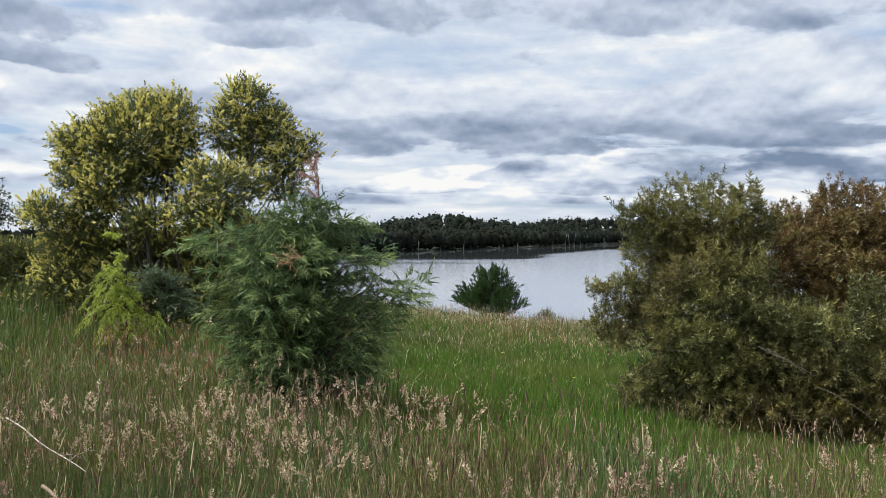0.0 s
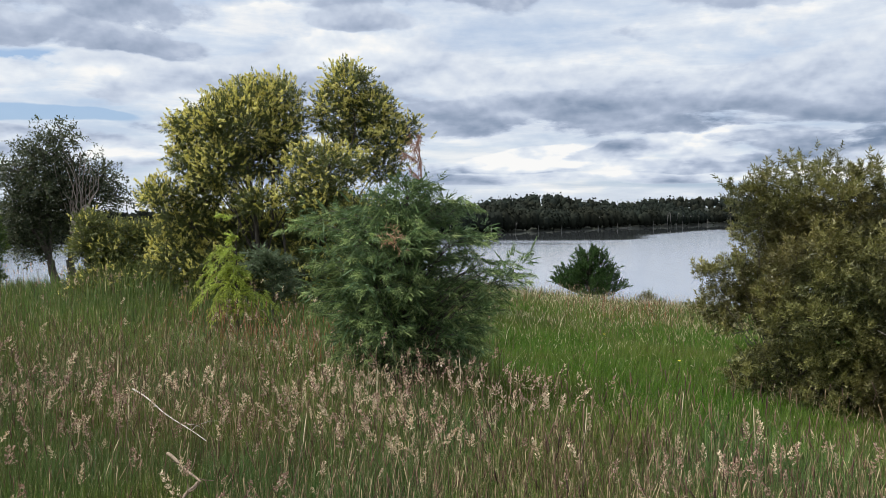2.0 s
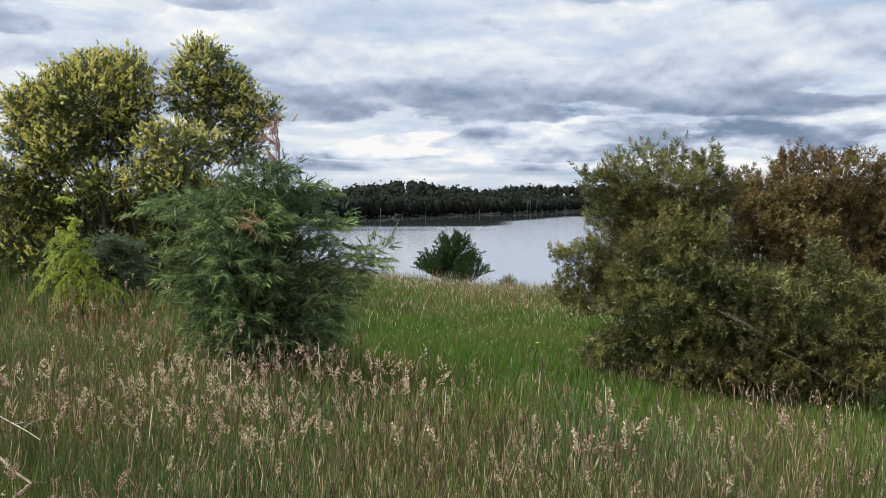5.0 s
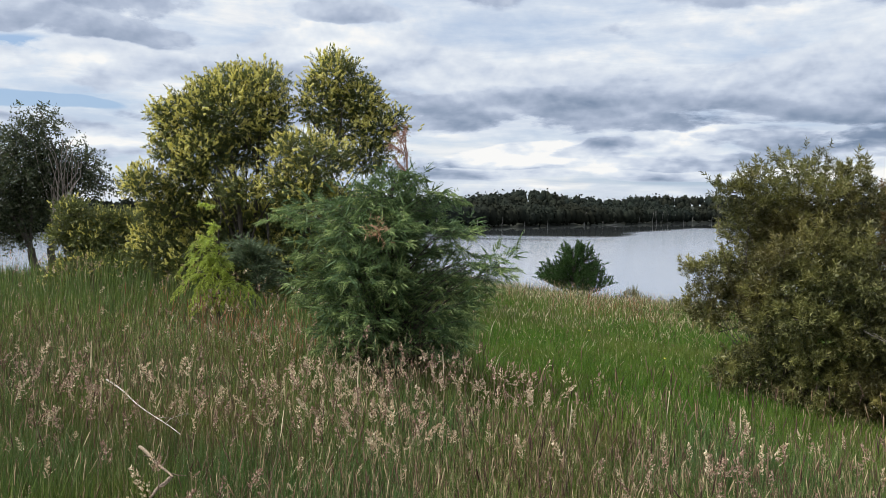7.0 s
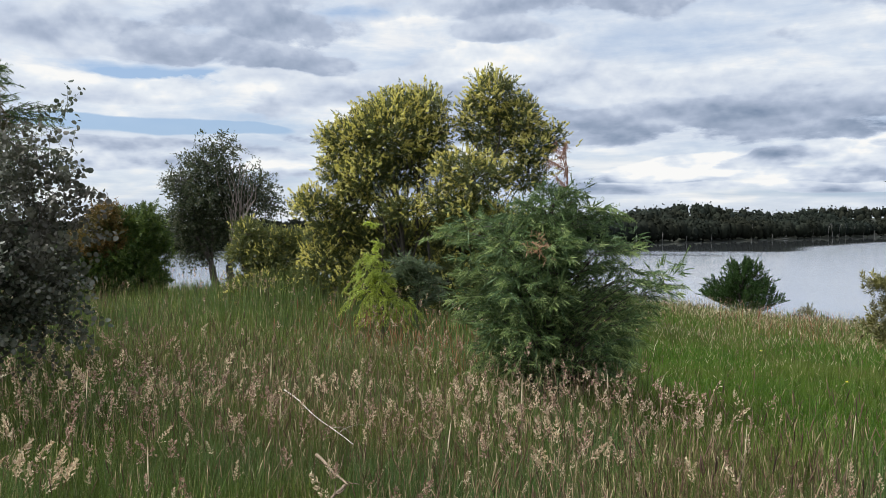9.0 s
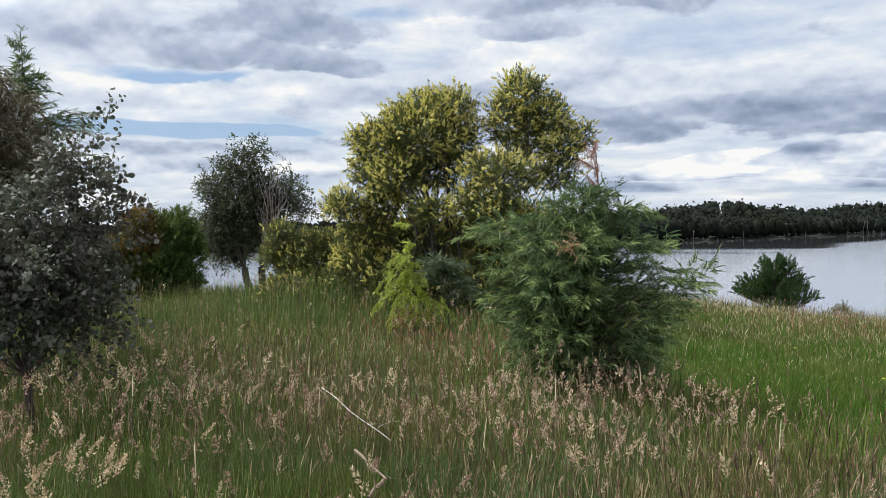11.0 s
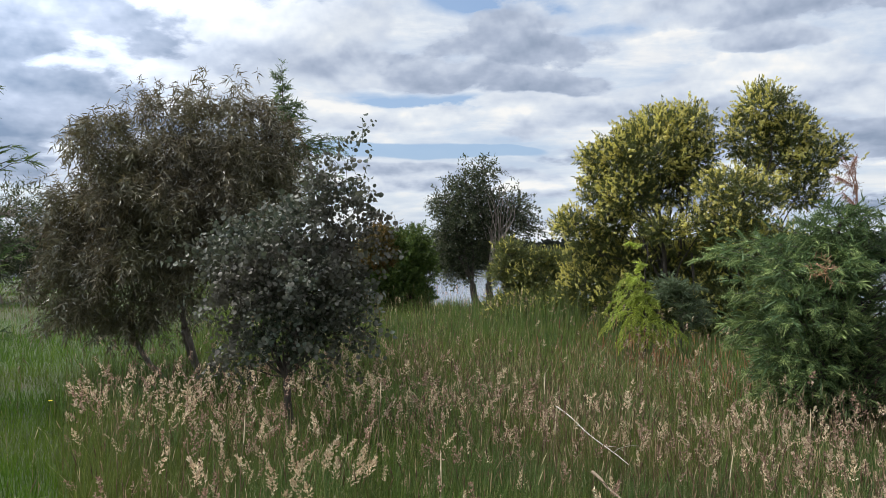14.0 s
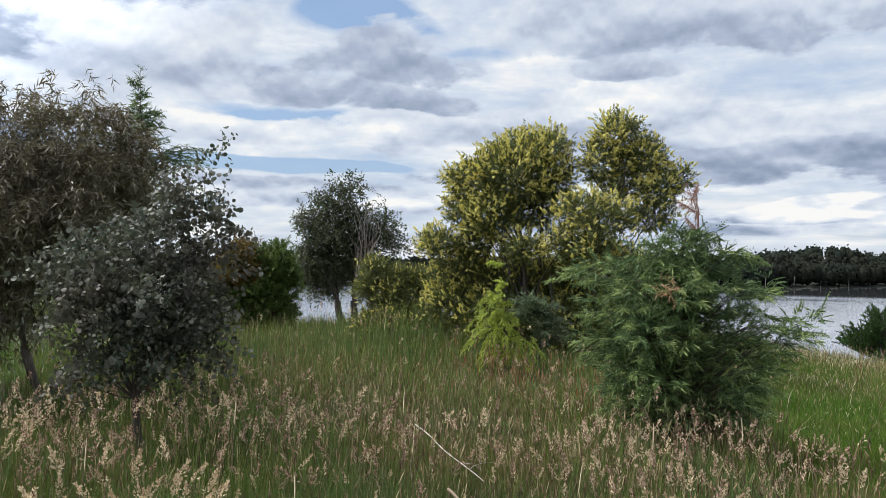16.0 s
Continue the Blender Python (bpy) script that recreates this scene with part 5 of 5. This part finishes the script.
    # a thick drift of large pale heads near the path
    for az, d, n in [(46.4, 4.15, 22), (43.6, 4.1, 6), (9.5, 4.5, 10)]:
        x, y = rng.normal(at(az, d)[0], 0.15, n), rng.normal(at(az, d)[1], 0.15, n)
        s, hd = stems_and_heads(x, y, rng.uniform(0.42, 0.62, n), fluffy_head(18, 6, 1.1), rng.uniform(0.10, 0.17, n), 0.002, 0.5)
        tall.append(s)
        fluff.append(hd)
    # stout dark spikes before the lawn
    x, y = sown(36, 3.0, 6.6, -33, 5)
    h, long = rng.uniform(0.46, 0.70, len(x)), rng.uniform(0.06, 0.12, len(x))
    s, hd = stems_and_heads(x, y, h, (spike_head(4)[0] * (1.15, 1.15, 1.0), spike_head(4)[1]), long, 0.0035, 0.2)
    spikes.append(s)
    dark.append(hd)
    # straw tips over the lawn
    x, y = sown(70, 6, 27, -30, 4)
    k = lawn_share(x, y) + smooth(np.hypot(x, y), 12, 18) > rng.uniform(0.2, 1.2, len(x))
    x, y = x[k], y[k]
    s, hd = stems_and_heads(x, y, rng.uniform(0.16, 0.28, len(x)), spike_head(3), rng.uniform(0.03, 0.06, len(x)) * (1 + smooth(np.hypot(x, y), 9, 16)), 0.003, 0.3)
    m = rng.uniform(0, 1, len(x)) < 0.45
    short += [s]
    hv, hf = hd[0].reshape(len(x), -1, 3), len(hd[1]) // len(x)
    for sel, into in ((m, straw), (~m, spikes)):
        f0 = hd[1][:hf]
        into.append((hv[sel].reshape(-1, 3), (f0[None] + (np.arange(sel.sum()) * hv.shape[1])[:, None, None]).reshape(-1, 3)))
    # dry stalks, bent and fallen through the grass
    for n, r0, r1, wide in [(1900, 2.3, 5.5, 0.0028), (1500, 5.5, 10, 0.0042), (700, 10, 18, 0.007)]:
        x, y = sown(n / (radians(101) / 2 * (r1 ** 2 - r0 ** 2)), r0, r1, -33, 68)
        k = lawn_share(x, y) < rng.uniform(0, 1.0, len(x))
        x, y = x[k], y[k]
        straw.append(blades(x, y, rng.uniform(0.25, 0.5, len(x)), np.full(len(x), wide), 1.6, 2))
    for name, parts, mat, label in [("meadow_grass", tall, BLADE, "long green and straw meadow grass blades"), ("short_grass", short, LAWN, "fresh bright green shorter grass"),
                                    ("grass_spikes", spikes, SPIKE, "purple-brown narrow grass seed spikes"), ("fluffy_grass_heads", fluff, FOG, "pale fluffy grass seed heads"),
                                    ("brown_grass_heads", brown, MAUVE, "pinkish brown soft grass seed heads"), ("dark_grass_spikes", dark, PURPLE, "stout dark purple-brown grass spikes"), ("dry_straw", straw, STRAW, "thin dry straw stalks in the meadow")]:
        v, f = join(parts)
        tagged(new(name, np_mesh(name, v, f, mat)), label, "grass", "", "stuff")


build_meadow()


# ---- small things in the grass ----
SORREL = leafy("red sorrel", [(0.19, 0.075, 0.035), (0.26, 0.11, 0.05), (0.22, 0.14, 0.06)], (0.3, 0.1, 0.04), 0.7, 0.3)


def build_sorrel():
    stems, heads = [], []
    for az, d, w, n in [(18, 9.9, 1.0, 130), (15, 8.6, 0.7, 50), (21, 10.6, 0.7, 60), (-6, 17, 1.2, 110)]:
        cx, cy = at(az, d)
        x, y = rng.normal(cx, w * 0.6, n), rng.normal(cy, w * 0.5, n)
        st, hd = stems_and_heads(x, y, rng.uniform(0.25, 0.55, n), spike_head(3), rng.uniform(0.10, 0.18, n), 0.006)
        stems += [st, hd]
    v, f = join(stems)
    tagged(new("red_sorrel", np_mesh("red_sorrel", v, f, SORREL)), "patches of red-brown sorrel among the grass", "plant", "", "stuff")


build_sorrel()


def stick(a, b, r, label, mat, twigs=3):
    """A fallen branch held up by the grass, from a to b (degrees left, metres off, metres up)."""
    p, q = (np.array([*at(k[0], k[1]), k[2]]) for k in (a, b))
    ob = thing("fallen_branch", *p, 0, label, "branch")
    d = q - p
    t = np.linspace(0, 1, 9)[:, None]
    bend = np.concatenate([0.012 * np.sin(t * 9), 0.012 * np.sin(t * 6 + 1), 0.006 * np.sin(t * 3.14)], 1)
    bend *= np.linalg.norm(d) * 0.7
    part("stem", np_mesh("stem", *tube(d * t + bend, r * (1 - 0.5 * t[:, 0]), 7), mat, True), ob)
    for k in range(twigs):
        s = d * rng.uniform(0.3, 0.9)
        part("twig", np_mesh("twig", *limb(s, s + d * 0.15 + rng.normal(size=3) * 0.05 + (0, 0, 0.03), r * 0.4, r * 0.2, 0.2, 5, 5), mat), ob)


BLEACHED = bark("bleached stick", (0.10, 0.085, 0.06), (0.52, 0.48, 0.39), 45.0)
DRYWOOD = bark("dry brown stick", (0.08, 0.055, 0.035), (0.28, 0.20, 0.13), 90.0)
stick((27.9, 5.45, 0.53), (23.45, 4.43, 0.43), 0.0045, "thin bleached stick lying across the long grass", BLEACHED)
stick((25.9, 4.3, 0.42), (23.9, 3.85, 0.40), 0.009, "dry brown broken branch lying in the long grass", DRYWOOD)
stick((24.1, 3.9, 0.38), (25.4, 3.45, 0.45), 0.010, "dry brown broken branch lying in the long grass", DRYWOOD)


def dry_stalk(az, d, h, lean, r=0.006):
    x, y = at(az, d)
    ob = thing("dry_stalk", x, y, float(ground_z(x, y)) - 0.02, az, "tall dry straw stalk with a narrow seed spike", "grass stalk", "tall dry stalks in the meadow")
    top = np.array([lean * h, 0, h])
    part("stalk", np_mesh("stalk", *limb((0, 0, 0), top, 0.003, 0.002, 0.05, 7, 5), DRYWOOD), ob)
    v, f = spike_head(7)
    d = np.array([[lean, 0, 1.0]])
    v, f = scatter(v * (r / 0.011, r / 0.011, 1), f, frames_along(d, np.zeros(1)), top[None] - (0, 0, 0.01), [0.17])
    part("seed_spike", np_mesh("seed_spike", v, f, FOG), ob)


for az, d, h, lean in [(29.0, 5.2, 0.72, 0.03), (36.5, 3.6, 0.62, -0.02), (28.6, 4.7, 0.60, 0.05), (12.0, 4.9, 0.70, 0.02), (-2.0, 4.4, 0.72, 0.06), (40.5, 4.9, 0.70, 0.04), (-14, 5.1, 0.66, -0.05),
                       (18, 4.2, 0.6, 0.12), (5.5, 5.6, 0.7, -0.06), (-8.5, 5.4, 0.64, 0.08), (50, 4.3, 0.66, 0.05)]:
    dry_stalk(az, d, h, lean)


log = thing("fallen_log", *at(-5.7, float(shore_at(-5.7)) - 3), LAKE - 0.3, -5.7, "bleached fallen log half sunk at the far shore", "log")
part("stem", np_mesh("stem", *limb((-3.2, 0, 0.2), (3.0, 0, 0.9), 0.22, 0.14, 0.05, 8, 6), BARK_GREY, True), log)
part("branch", np_mesh("branch", *limb((0.8, 0, 0.7), (2.4, 0, 2.3), 0.12, 0.05, 0.15, 6, 5), BARK_GREY), log)


def build_tall_grass():
    """The taller rank grass in front of the shrubs."""
    n = 900
    r, a = rng.uniform(14.2, 16.6, n), np.radians(rng.normal(26.5, 2.6, n))
    v, f = blades(-r * np.sin(a), r * np.cos(a), rng.uniform(0.55, 1.05, n), np.full(n, 0.012), 0.25, 2)
    tagged(new("rank_grass", np_mesh("rank_grass", v, f, BLADE)), "tall rank grass in front of the shrubs", "grass", "", "stuff")


build_tall_grass()

PETAL = leafy("yellow petals", [(0.75, 0.60, 0.03), (0.80, 0.66, 0.05)], (0.7, 0.6, 0.05), 0.6, 0.3)
GREENSTEM = leafy("green flower stalk", [(0.06, 0.11, 0.02), (0.08, 0.13, 0.03)], (0.1, 0.15, 0.02), 0.6, 0.2)
for az, d, h in [(-8.9, 8.6, 0.42), (-12.5, 9.5, 0.4), (60.5, 7.2, 0.42), (-4.0, 10.5, 0.42)]:
    x, y = at(az, d)
    ob = thing("meadow_flower", x, y, float(ground_z(x, y)) - 0.01, 0, "small yellow daisy-like flower on a thin stalk", "flower", "yellow flowers in the grass")
    part("stalk", np_mesh("stalk", *limb((0, 0, 0), (0.02, 0.01, h), 0.003, 0.002, 0.1, 5, 4), GREENSTEM), ob)
    a = np.linspace(0, 6.28, 15)[:-1]
    way = np.stack([np.cos(a), np.sin(a), 0 * a + 0.35], -1)
    v, f = scatter(*flat_leaf(0.022, 0.009), frames_along(way, 0 * a), np.tile([[0.02, 0.01, h]], (14, 1)), np.ones(14))
    part("blossom", np_mesh("blossom", v, f, PETAL), ob, "yellow flower head")
